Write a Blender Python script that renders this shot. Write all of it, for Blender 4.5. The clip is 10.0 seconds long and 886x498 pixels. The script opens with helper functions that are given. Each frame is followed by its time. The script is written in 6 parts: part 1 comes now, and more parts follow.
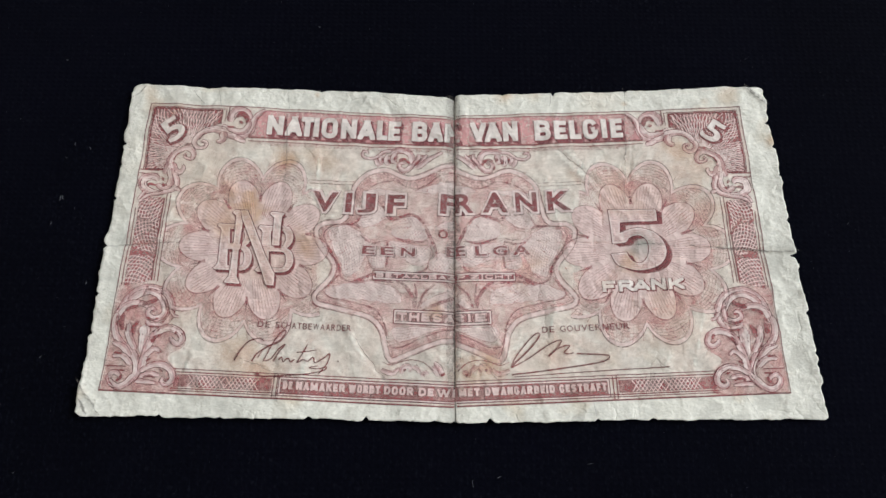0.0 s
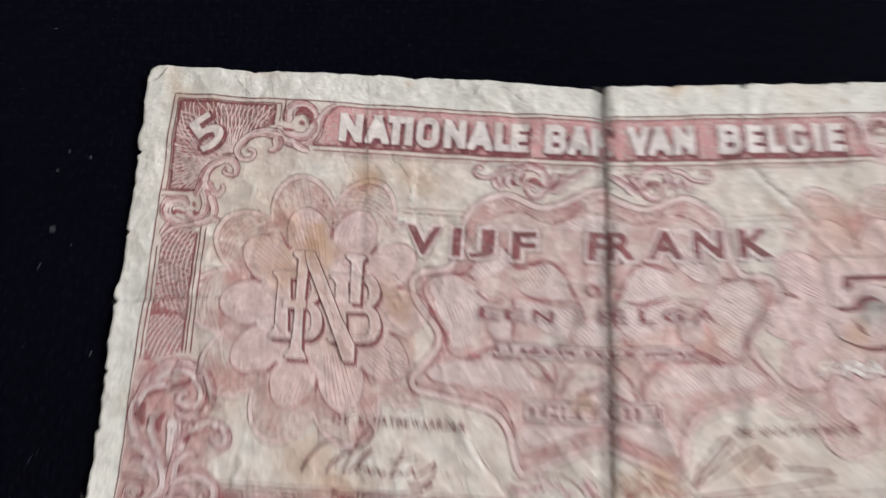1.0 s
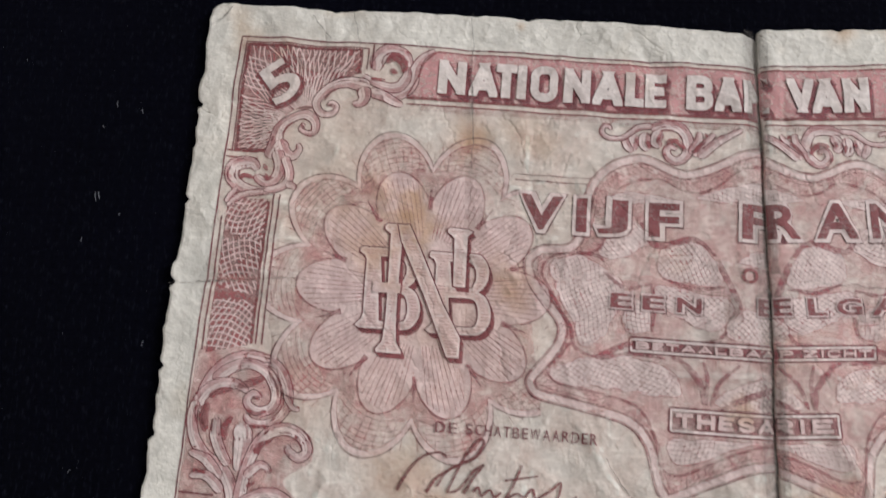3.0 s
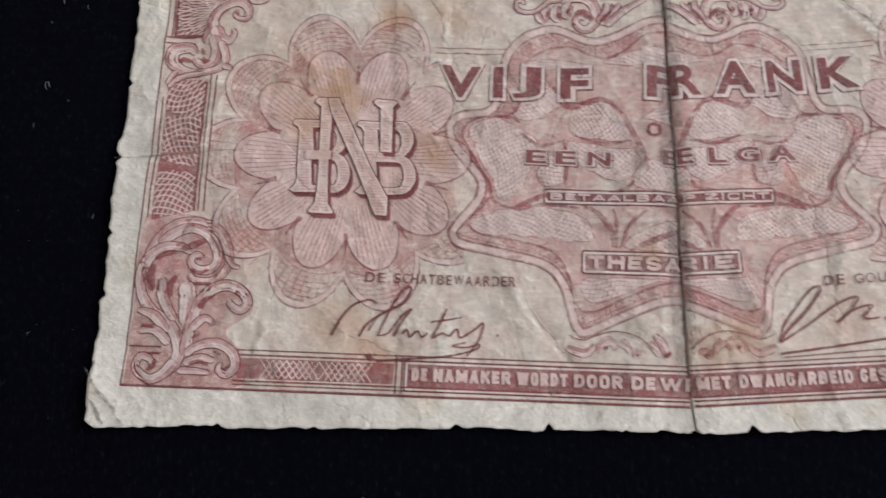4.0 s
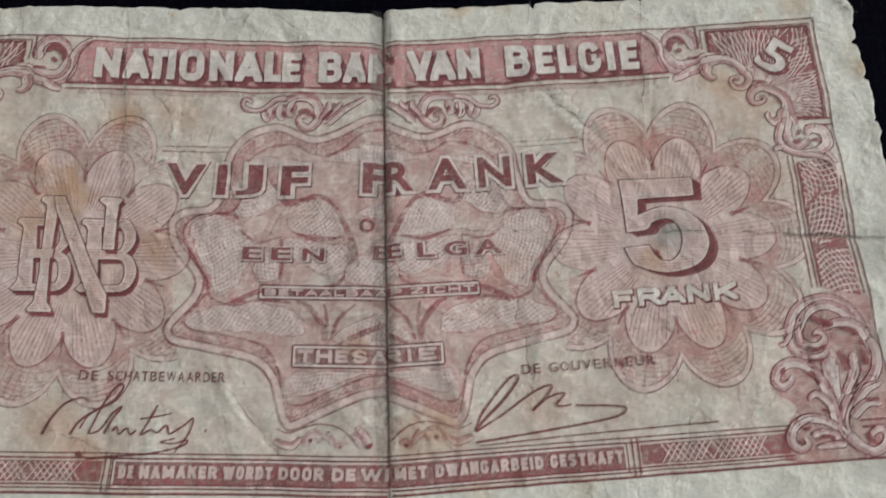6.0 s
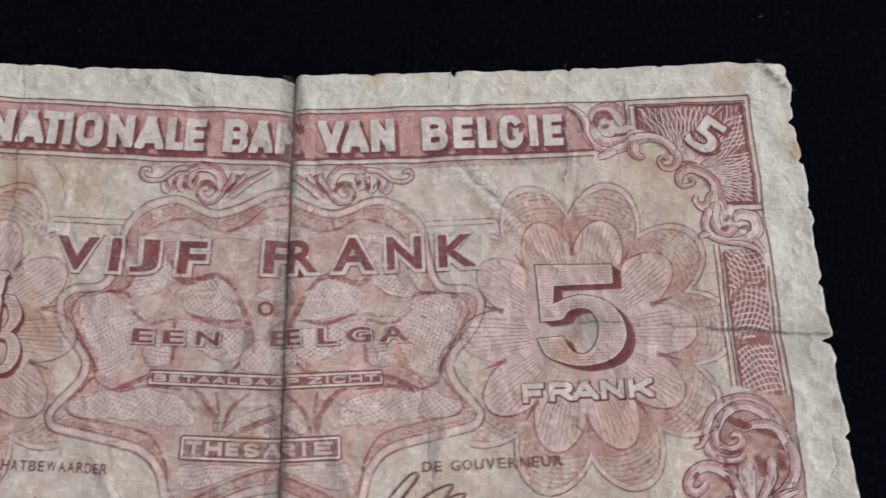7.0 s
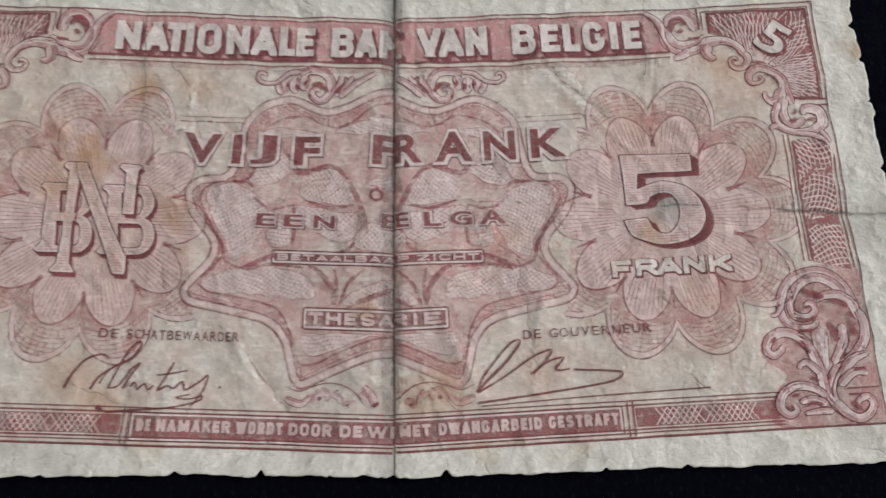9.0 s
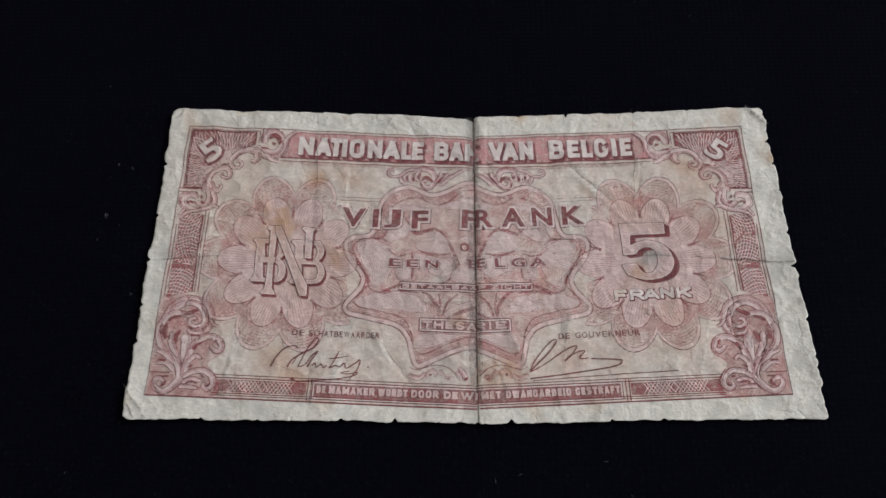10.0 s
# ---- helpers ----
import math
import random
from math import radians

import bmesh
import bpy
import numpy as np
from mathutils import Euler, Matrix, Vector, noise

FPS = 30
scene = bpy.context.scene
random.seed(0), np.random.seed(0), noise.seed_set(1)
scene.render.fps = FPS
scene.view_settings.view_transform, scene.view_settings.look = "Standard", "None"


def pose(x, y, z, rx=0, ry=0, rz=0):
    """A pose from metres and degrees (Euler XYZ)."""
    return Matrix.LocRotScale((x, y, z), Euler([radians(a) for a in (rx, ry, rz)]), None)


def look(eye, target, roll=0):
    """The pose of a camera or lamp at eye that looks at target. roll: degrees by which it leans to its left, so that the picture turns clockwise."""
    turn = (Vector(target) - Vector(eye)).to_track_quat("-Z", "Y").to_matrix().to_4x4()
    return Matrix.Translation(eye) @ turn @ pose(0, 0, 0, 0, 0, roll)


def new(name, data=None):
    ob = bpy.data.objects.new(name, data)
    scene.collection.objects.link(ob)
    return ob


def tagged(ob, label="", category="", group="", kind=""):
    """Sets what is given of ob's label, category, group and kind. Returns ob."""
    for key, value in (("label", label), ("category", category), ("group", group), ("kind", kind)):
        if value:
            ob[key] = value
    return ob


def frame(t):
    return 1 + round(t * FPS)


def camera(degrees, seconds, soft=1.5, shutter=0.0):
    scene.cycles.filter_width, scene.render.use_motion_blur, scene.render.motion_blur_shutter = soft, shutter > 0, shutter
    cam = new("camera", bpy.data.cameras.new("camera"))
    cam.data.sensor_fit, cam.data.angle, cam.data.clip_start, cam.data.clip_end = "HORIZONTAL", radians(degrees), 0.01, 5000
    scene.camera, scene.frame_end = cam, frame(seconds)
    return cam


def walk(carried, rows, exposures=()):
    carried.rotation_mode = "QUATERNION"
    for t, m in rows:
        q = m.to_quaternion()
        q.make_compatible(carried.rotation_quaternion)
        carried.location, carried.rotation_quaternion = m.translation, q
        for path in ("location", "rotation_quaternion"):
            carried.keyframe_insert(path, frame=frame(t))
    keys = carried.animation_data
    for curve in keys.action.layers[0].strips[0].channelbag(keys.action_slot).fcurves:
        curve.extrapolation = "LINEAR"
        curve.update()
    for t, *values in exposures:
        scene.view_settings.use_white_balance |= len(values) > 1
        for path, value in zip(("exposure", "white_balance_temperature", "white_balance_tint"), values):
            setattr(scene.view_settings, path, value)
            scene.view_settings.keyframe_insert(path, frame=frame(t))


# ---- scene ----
# Camera and its path
cam = camera(65, 10.0, soft=1.5, shutter=0.4)
PATH = [
    (0, pose(-0.00133, -0.02530, 0.09500, 15.200, -0.380, 0.183)),
    (0.5, pose(-0.00390, -0.02290, 0.09640, 15.200, -0.060, 0.240)),
    (0.8, pose(-0.01090, -0.01637, 0.08668, 14.490, -0.641, 0.293)),
    (1, pose(-0.01535, -0.00632, 0.06963, 10.464, 0.087, 1.072)),
    (1.5, pose(-0.02383, 0.00239, 0.05704, 10.028, 0.683, 1.389)),
    (2, pose(-0.02734, 0.00079, 0.05634, 9.354, 1.205, 1.977)),
    (3.3, pose(-0.02310, -0.01090, 0.05783, 10.560, 1.011, 1.687)),
    (3.5, pose(-0.02220, -0.01441, 0.05799, 10.465, 1.195, 1.219)),
    (4, pose(-0.01806, -0.01892, 0.05939, 10.517, 1.330, -0.343)),
    (4.5, pose(-0.01032, -0.02075, 0.06049, 10.709, 0.212, -1.855)),
    (5, pose(-0.00424, -0.02038, 0.06106, 11.029, -0.211, -2.114)),
    (5.5, pose(-0.00017, -0.01766, 0.06190, 11.072, -0.185, -2.195)),
    (6, pose(0.00460, -0.01274, 0.06304, 11.637, -1.019, -1.630)),
    (6.2, pose(0.00574, -0.01084, 0.06316, 11.802, -1.297, -1.255)),
    (7.3, pose(0.01698, -0.00291, 0.06133, 10.433, -1.654, -0.033)),
    (7.5, pose(0.01903, -0.00508, 0.06136, 10.825, -2.062, -0.275)),
    (8, pose(0.01888, -0.01286, 0.06185, 10.625, -1.657, -0.751)),
    (8.5, pose(0.01180, -0.01656, 0.06364, 11.107, -1.174, -0.698)),
    (9, pose(0.00430, -0.01546, 0.06508, 11.067, -0.901, -0.709)),
    (9.3, pose(0.00057, -0.01788, 0.07442, 13.233, -1.081, -0.838)),
    (9.5, pose(-0.00184, -0.02208, 0.08644, 14.583, -0.815, -0.562)),
    (10, pose(-0.00443, -0.02720, 0.10131, 16.297, -0.202, -0.084)),
]
EXPOSURES = [(0, 0.12, 6200, 3), (0.5, 0.12, 6250, 5), (1.0, 0.09, 6300, 8), (1.5, 0.07, 6380, 10), (2.2, -0.05, 6380, 10), (3.5, -0.19, 6380, 10), (5.5, -0.23, 6360, 9), (6.0, -0.40, 6300, 2),
             (6.4, -0.38, 6320, 4), (7.5, -0.20, 6330, 11), (8.5, -0.22, 6380, 11), (9.0, -0.30, 6300, 7), (9.5, -0.37, 6320, 8), (10, -0.39, 6260, 9)]
walk(cam, PATH, exposures=EXPOSURES)

# Light: one large unseen window, assumed beyond the cloth's right end, daylight in a plain room
world = bpy.data.worlds.new("daylight")
scene.world = world
world.use_nodes = True
wn = world.node_tree.nodes
sky = wn.new("ShaderNodeTexSky")
sky.sky_type, sky.sun_disc = "NISHITA", False
sky.sun_elevation, sky.sun_rotation = radians(35), radians(300)
wn["Background"].inputs["Strength"].default_value = 0.1
world.node_tree.links.new(sky.outputs[0], wn["Background"].inputs["Color"])

WINDOW = (1.49, 0.35, 1.35)      # centre of the window opening
lamp = bpy.data.lights.new("window_daylight", "AREA")
lamp.shape, lamp.size, lamp.size_y, lamp.energy = "RECTANGLE", 0.9, 1.0, 51.0
lamp.color = (0.98, 0.965, 1.0)
lamp_ob = new("window_daylight", lamp)
lamp_ob.matrix_world = look(WINDOW, (0.0, 0.0, 0.3))


# ---- materials ----
def material(name):
    m = bpy.data.materials.new(name)
    m.use_nodes = True
    nt = m.node_tree
    return m, nt, nt.nodes["Principled BSDF"]


def node(nt, kind, **values):
    n = nt.nodes.new(kind)
    for key, value in values.items():
        n.inputs[key.replace("_", " ")].default_value = value
    return n


def noise_node(nt, scale, detail=4.0, rough=0.55, vector=None):
    n = node(nt, "ShaderNodeTexNoise", Scale=scale, Detail=detail, Roughness=rough)
    if vector is not None:
        nt.links.new(vector, n.inputs["Vector"])
    return n


def ramp(nt, value, *stops):
    r = nt.nodes.new("ShaderNodeValToRGB")
    el = r.color_ramp.elements
    while len(el) < len(stops):
        el.new(0.5)
    for e, (pos, col) in zip(el, stops):
        e.position, e.color = pos, (*col, 1.0)
    nt.links.new(value, r.inputs["Fac"])
    return r


def mixed(nt, kind, fac, a, b):
    m = nt.nodes.new("ShaderNodeMix")
    m.data_type, m.blend_type = "RGBA", kind
    for value, slot in ((fac, 0), (a, 6), (b, 7)):
        if isinstance(value, (int, float)):
            m.inputs[slot].default_value = value
        elif isinstance(value, tuple):
            m.inputs[slot].default_value = (*value, 1.0)
        else:
            nt.links.new(value, m.inputs[slot])
    return m.outputs[2]


def grey(v):
    return (v, v, v)


def paper_bump(nt, bsdf, strength=1.0):
    """Fine tooth and small wrinkles of old rag paper, shared by sheet and ink."""
    pos = nt.nodes.new("ShaderNodeTexCoord").outputs["Object"]
    fine = noise_node(nt, 2600.0, 3.0, 0.6, pos)
    wrinkle = noise_node(nt, 270.0, 5.0, 0.58, pos)
    wrinkle.inputs["Distortion"].default_value = 0.6
    b1 = node(nt, "ShaderNodeBump", Strength=0.85 * strength, Distance=0.00010)
    b2 = node(nt, "ShaderNodeBump", Strength=0.27 * strength, Distance=0.00075)
    nt.links.new(fine.outputs["Fac"], b1.inputs["Height"])
    nt.links.new(wrinkle.outputs["Fac"], b2.inputs["Height"])
    nt.links.new(b1.outputs[0], b2.inputs["Normal"])
    # a net of sharp small creases
    crack = crease_net(nt, pos)
    b3 = node(nt, "ShaderNodeBump", Strength=0.7 * strength, Distance=0.00016)
    nt.links.new(crack, b3.inputs["Height"])
    nt.links.new(b2.outputs[0], b3.inputs["Normal"])
    b4 = node(nt, "ShaderNodeBump", Strength=0.42 * strength, Distance=0.00020)
    nt.links.new(ridges(nt, pos), b4.inputs["Height"])
    nt.links.new(b3.outputs[0], b4.inputs["Normal"])
    nt.links.new(b4.outputs[0], bsdf.inputs["Normal"])
    return pos


def flecks(nt, pos):
    """Short slanting dashes: painted highlights on paper, thinner or rubbed ink in print; 1 in a dash."""
    m = nt.nodes.new("ShaderNodeMapping")
    m.inputs["Rotation"].default_value = (0, 0, -0.45)
    m.inputs["Scale"].default_value = (620, 2300, 1)
    nt.links.new(pos, m.inputs["Vector"])
    n = noise_node(nt, 1.0, 2.0, 0.55, m.outputs[0])
    n.inputs["Distortion"].default_value = 0.5
    return ramp(nt, n.outputs["Fac"], (0.57, grey(0)), (0.66, grey(1))).outputs[0]


def ridges(nt, pos):
    """Sharp little folds, about a millimetre apart."""
    n = nt.nodes.new("ShaderNodeTexNoise")
    n.noise_type = "RIDGED_MULTIFRACTAL"
    for key, value in (("Scale", 420.0), ("Detail", 3.0), ("Roughness", 0.6), ("Lacunarity", 2.2), ("Offset", 0.9), ("Gain", 1.6)):
        n.inputs[key].default_value = value
    nt.links.new(pos, n.inputs["Vector"])
    return n.outputs["Fac"]


def crease_net(nt, pos):
    warp = noise_node(nt, 190.0, 4.0, 0.6, pos)
    off = nt.nodes.new("ShaderNodeVectorMath")
    off.operation = "MULTIPLY_ADD"
    nt.links.new(warp.outputs["Color"], off.inputs[0])
    off.inputs[1].default_value = (0.0045, 0.0045, 0.0)
    nt.links.new(pos, off.inputs[2])
    vor = node(nt, "ShaderNodeTexVoronoi", Scale=165.0)
    vor.feature, vor.voronoi_dimensions = "DISTANCE_TO_EDGE", "2D"
    nt.links.new(off.outputs[0], vor.inputs["Vector"])
    edge = ramp(nt, vor.outputs["Distance"], (0.0, grey(0)), (0.03, grey(0.6)), (0.16, grey(1))).outputs[0]
    # only some of the creases are sharp
    some = noise_node(nt, 110.0, 2.0, 0.5, pos)
    gone = ramp(nt, some.outputs["Fac"], (0.44, grey(1)), (0.62, grey(0.15))).outputs[0]
    return mixed(nt, "MIX", gone, edge, grey(1))


# Stains and painted dimming of the sheet: place in mm, radius in mm, strength, brown or grey
STAINS_AND_DIMMING = [(-23.6, 13.6, 2.0, 0.75, 1), (-28.6, 6.6, 2.4, 0.75, 1), (-31.0, 8.4, 2.0, 0.4, 1), (5.6, -15.2, 2.6, 0.7, 1), (2.6, -17.2, 2.2, 0.6, 1), (27.6, 1.2, 2.6, 0.95, 0), (-24.0, -1.5, 7.0, 0.20, 1), (-33.0, 7.0, 6.0, 0.20, 1), (-31.5, -7.5, 6.0, 0.12, 1), (31.0, 9.0, 6.0, 0.10, 1), (25.4, -1.6, 1.6, 0.6, 1),
          (33.4, 16.0, 2.6, 0.45, 1), (8.4, 24.3, 1.8, 0.6, 1), (-39.9, 21.6, 0.75, 0.5, 1), (-40.8, 20.7, 0.6, 0.4, 1), (-44.6, 24.4, 1.6, 0.25, 1), (-19.6, 24.0, 0.5, 0.5, 1), (38.2, 23.3, 0.8, 0.3, 1), (26.3, 23.0, 0.5, 0.4, 1), (-1.6, -8.6, 1.6, 0.6, 1), (-24.8, -17.0, 2.6, 0.55, 1), (47.4, 17.0, 1.6, 0.6, 1), (-44.0, 22.6, 1.8, 0.4, 1),
          # the broad weak stains here also paint the left side dimmer
          (-38.0, 13.0, 11.0, 0.16, 1), (-44.5, -3.0, 9.0, 0.18, 0), (-40.0, 22.5, 6.0, 0.10, 0), (-49.0, 9.0, 6.0, 0.16, 0), (-50.5, -12.0, 6.5, 0.16, 0), (-47.5, 22.0, 5.0, 0.14, 0), (50.0, -4.0, 4.0, 0.22, 0), (-14.0, 23.8, 4.0, 0.20, 0), (22.0, 25.0, 4.0, 0.2, 1), (-30.0, -21.8, 4.5, 0.22, 0),
          (-28.5, -15.0, 3.6, 0.45, 1), (31.0, -8.5, 5.0, 0.30, 1), (24.5, 9.5, 4.5, 0.35, 1), (36.5, 6.0, 4.0, 0.28, 1), (-31.0, 4.5, 4.0, 0.35, 1), (36.0, 13.0, 4.0, 0.3, 1), (14.0, -14.0, 3.0, 0.25, 1),
          (-20.6, 1.0, 2.0, 0.45, 1), (41.5, 24.2, 2.0, 0.4, 1), (-45.5, 2.0, 2.2, 0.4, 0), (45.0, -1.2, 2.4, 0.45, 0)]


def stained(nt, pos, col):
    edge = noise_node(nt, 420.0, 4.0, 0.6, pos)
    flat = nt.nodes.new("ShaderNodeVectorMath")
    flat.operation = "MULTIPLY"
    flat.inputs[1].default_value = (1, 1, 0)
    nt.links.new(pos, flat.inputs[0])
    for x, y, r, k, brown in STAINS_AND_DIMMING:
        d = nt.nodes.new("ShaderNodeVectorMath")
        d.operation = "DISTANCE"
        nt.links.new(flat.outputs[0], d.inputs[0])
        d.inputs[1].default_value = (x * 0.001, y * 0.001, 0)
        wob = nt.nodes.new("ShaderNodeMath")
        wob.operation = "MULTIPLY_ADD"
        nt.links.new(edge.outputs["Fac"], wob.inputs[0])
        wob.inputs[1].default_value = r * 0.0018
        nt.links.new(d.outputs["Value"], wob.inputs[2])
        m = nt.nodes.new("ShaderNodeMapRange")
        m.interpolation_type = "SMOOTHSTEP"
        nt.links.new(wob.outputs[0], m.inputs["Value"])
        m.inputs["From Min"].default_value, m.inputs["From Max"].default_value = r * 0.0022, r * 0.0009
        m.inputs["To Max"].default_value = k
        col = mixed(nt, "MIX", m.outputs[0], col, (0.40, 0.25, 0.13) if brown else (0.24, 0.23, 0.20))
    # grime in the fold, with the shade on its left side painted in
    sep = nt.nodes.new("ShaderNodeSeparateXYZ")
    nt.links.new(pos, sep.inputs[0])
    wob = nt.nodes.new("ShaderNodeMath")
    wob.operation = "MULTIPLY_ADD"
    nt.links.new(edge.outputs["Fac"], wob.inputs[0])
    wob.inputs[1].default_value = 0.0009
    nt.links.new(sep.outputs["X"], wob.inputs[2])
    g = nt.nodes.new("ShaderNodeMapRange")
    g.interpolation_type = "SMOOTHSTEP"
    nt.links.new(wob.outputs[0], g.inputs["Value"])
    g.inputs["From Min"].default_value, g.inputs["From Max"].default_value = -0.0010, 0.0014
    g.inputs["To Max"].default_value = 0.42
    stop = nt.nodes.new("ShaderNodeMath")
    stop.operation = "LESS_THAN"
    nt.links.new(sep.outputs["X"], stop.inputs[0])
    stop.inputs[1].default_value = 0.00100
    both = nt.nodes.new("ShaderNodeMath")
    both.operation = "MULTIPLY"
    nt.links.new(g.outputs[0], both.inputs[0])
    nt.links.new(stop.outputs[0], both.inputs[1])
    return mixed(nt, "MIX", both.outputs[0], col, (0.17, 0.16, 0.14))


def paper_material(name, base, pink=0.0):
    m, nt, b = material(name)
    pos = paper_bump(nt, b)
    tone = noise_node(nt, 90.0, 6.0, 0.6, pos)
    col = ramp(nt, tone.outputs["Fac"], (0.30, tuple(c * 0.96 for c in base)), (0.52, base), (0.75, tuple(min(1, c * 1.04) for c in base))).outputs[0]
    grain = noise_node(nt, 1700.0, 4.0, 0.65, pos)
    col = mixed(nt, "MULTIPLY", 1.0, col, ramp(nt, grain.outputs["Fac"], (0.36, grey(0.90)), (0.60, grey(1.04))).outputs[0])
    # brown foxing and finger stains, a few millimetres wide
    fox = noise_node(nt, 125.0, 3.0, 0.5, pos)
    foxm = ramp(nt, fox.outputs["Fac"], (0.60, grey(0)), (0.74, grey(1))).outputs[0]
    col = mixed(nt, "MIX", mixed(nt, "MULTIPLY", 1.0, foxm, grey(0.42)), col, (0.42, 0.29, 0.15))
    # grey-green handling dirt
    dirt = noise_node(nt, 45.0, 5.0, 0.65, pos)
    dirtm = ramp(nt, dirt.outputs["Fac"], (0.50, grey(0)), (0.72, grey(1))).outputs[0]
    col = mixed(nt, "MIX", mixed(nt, "MULTIPLY", 1.0, dirtm, grey(0.17)), col, (0.40, 0.37, 0.28))
    # dark specks
    speck = noise_node(nt, 900.0, 2.0, 0.5, pos)
    speckm = ramp(nt, speck.outputs["Fac"], (0.70, grey(0)), (0.78, grey(1))).outputs[0]
    col = mixed(nt, "MIX", mixed(nt, "MULTIPLY", 1.0, speckm, grey(0.4)), col, (0.25, 0.2, 0.16))
    # dirt caught in the creases
    seam = ramp(nt, crease_net(nt, pos), (0.0, grey(0.07)), (0.5, grey(0))).outputs[0]
    col = mixed(nt, "MIX", seam, col, (0.30, 0.28, 0.24))
    # dirt between the little folds; their ridges painted paler as highlights
    worn = ramp(nt, ridges(nt, pos), (0.0, grey(0.90)), (0.55, grey(1.0)), (1.0, grey(1.04))).outputs[0]
    col = mixed(nt, "MULTIPLY", 1.0, col, worn)
    if pink:
        col = mixed(nt, "MIX", pink, col, (0.50, 0.27, 0.25))
        cloudy = noise_node(nt, 620.0, 4.0, 0.6, pos)
        col = mixed(nt, "MULTIPLY", 1.0, col, ramp(nt, cloudy.outputs["Fac"], (0.36, (0.91, 0.89, 0.89)), (0.60, (1.04, 1.05, 1.05))).outputs[0])
    # small bright glints painted into the paper colour as pale dashes
    col = mixed(nt, "MULTIPLY", 1.0, col, mixed(nt, "MIX", flecks(nt, pos), grey(0.985), grey(1.10)))
    col = stained(nt, pos, col)
    nt.links.new(col, b.inputs["Base Color"])
    b.inputs["Roughness"].default_value = 0.66
    b.inputs["Specular IOR Level"].default_value = 0.28
    return m


def ink_material(name, colour, cover, wear=0.5, blotch=0.0):
    """Printing ink: paper shows through where it is thin or rubbed. blotch: how unevenly a tint lies."""
    m, nt, b = material(name)
    pos = paper_bump(nt, b, 0.9)
    tone = noise_node(nt, 160.0, 4.0, 0.6, pos)
    col = ramp(nt, tone.outputs["Fac"], (0.32, tuple(c * 0.82 for c in colour)), (0.7, tuple(min(1, c * 1.2) for c in colour))).outputs[0]
    nt.links.new(col, b.inputs["Base Color"])
    rub = noise_node(nt, 620.0, 5.0, 0.7, pos)
    alpha = ramp(nt, rub.outputs["Fac"], (0.28, grey(cover * (1 - wear))), (0.56, grey(cover))).outputs[0]
    fine = noise_node(nt, 2300.0, 4.0, 0.7, pos)
    alpha = mixed(nt, "MULTIPLY", 1.0, alpha, ramp(nt, fine.outputs["Fac"], (0.36, grey(1 - 0.95 * wear)), (0.55, grey(1.0))).outputs[0])
    if blotch:
        patch = noise_node(nt, 260.0, 5.0, 0.65, pos)
        patch.inputs["Distortion"].default_value = 0.8
        uneven = ramp(nt, patch.outputs["Fac"], (0.34, grey(1 - blotch)), (0.62, grey(1.0))).outputs[0]
        alpha = mixed(nt, "MULTIPLY", 1.0, alpha, uneven)
    alpha = mixed(nt, "MULTIPLY", 1.0, alpha, mixed(nt, "MIX", flecks(nt, pos), grey(1.0), grey(1 - 0.5 * wear)))
    nt.links.new(alpha, b.inputs["Alpha"])
    b.inputs["Roughness"].default_value = 0.7
    b.inputs["Specular IOR Level"].default_value = 0.25
    return m


PAPER = (0.572, 0.551, 0.487)
M_PAPER = paper_material("old_paper", PAPER)
M_PALE = paper_material("unprinted_line", (0.60, 0.565, 0.52), 0.14)
M_MARGIN = paper_material("unprinted_margin", (0.59, 0.55, 0.505), 0.36)
M_EMBLEM = paper_material("emblem_body", (0.56, 0.515, 0.475), 0.42)
M_DARK = ink_material("maroon_ink", (0.205, 0.062, 0.064), 0.90, wear=0.3)
M_LINE = ink_material("maroon_fine_ink", (0.165, 0.052, 0.058), 0.94, wear=0.3)
M_WORNLINE = ink_material("rubbed_fine_ink", (0.165, 0.056, 0.062), 0.83, wear=0.55, blotch=0.68)
M_WORNRED = ink_material("rubbed_red_ink", (0.29, 0.090, 0.095), 0.72, wear=0.62, blotch=0.68)
M_HATCH = ink_material("rubbed_hatching_ink", (0.35, 0.102, 0.110), 0.74, wear=0.7, blotch=0.55)
M_TURNED = paper_material("pale_engine_line", (0.60, 0.545, 0.505), 0.27)
M_SCROLLEDGE = ink_material("scroll_edge_ink", (0.17, 0.047, 0.052), 0.95, wear=0.3, blotch=0.15)
M_SCROLL = paper_material("scroll_leaf", (0.595, 0.55, 0.51), 0.19)
M_DUSTY = paper_material("dusty_letter", (0.57, 0.525, 0.49), 0.42)
M_HALO = paper_material("pale_letter_rim", (0.60, 0.555, 0.515), 0.24)
M_FAINT = ink_material("faint_red_ink", (0.30, 0.095, 0.105), 0.70, wear=0.75)
M_GROUND = ink_material("ground_line_ink", (0.42, 0.125, 0.135), 0.54, wear=0.9)
M_PANEL = ink_material("red_panel_ink", (0.28, 0.088, 0.090), 0.84, wear=0.35, blotch=0.22)
M_PLATE = ink_material("plate_ink", (0.24, 0.078, 0.086), 0.80, wear=0.45)
M_DUSTYPLATE = ink_material("dusty_plate_ink", (0.27, 0.095, 0.10), 0.66, wear=0.6, blotch=0.5)
M_BAND = ink_material("pink_band_ink", (0.55, 0.255, 0.26), 0.66, wear=0.35, blotch=0.25)
M_TINT = ink_material("pink_tint", (0.53, 0.185, 0.195), 0.225, wear=0.6, blotch=0.5)
M_GAP = ink_material("petal_gap_tint", (0.50, 0.16, 0.17), 0.25, wear=0.5, blotch=0.5)
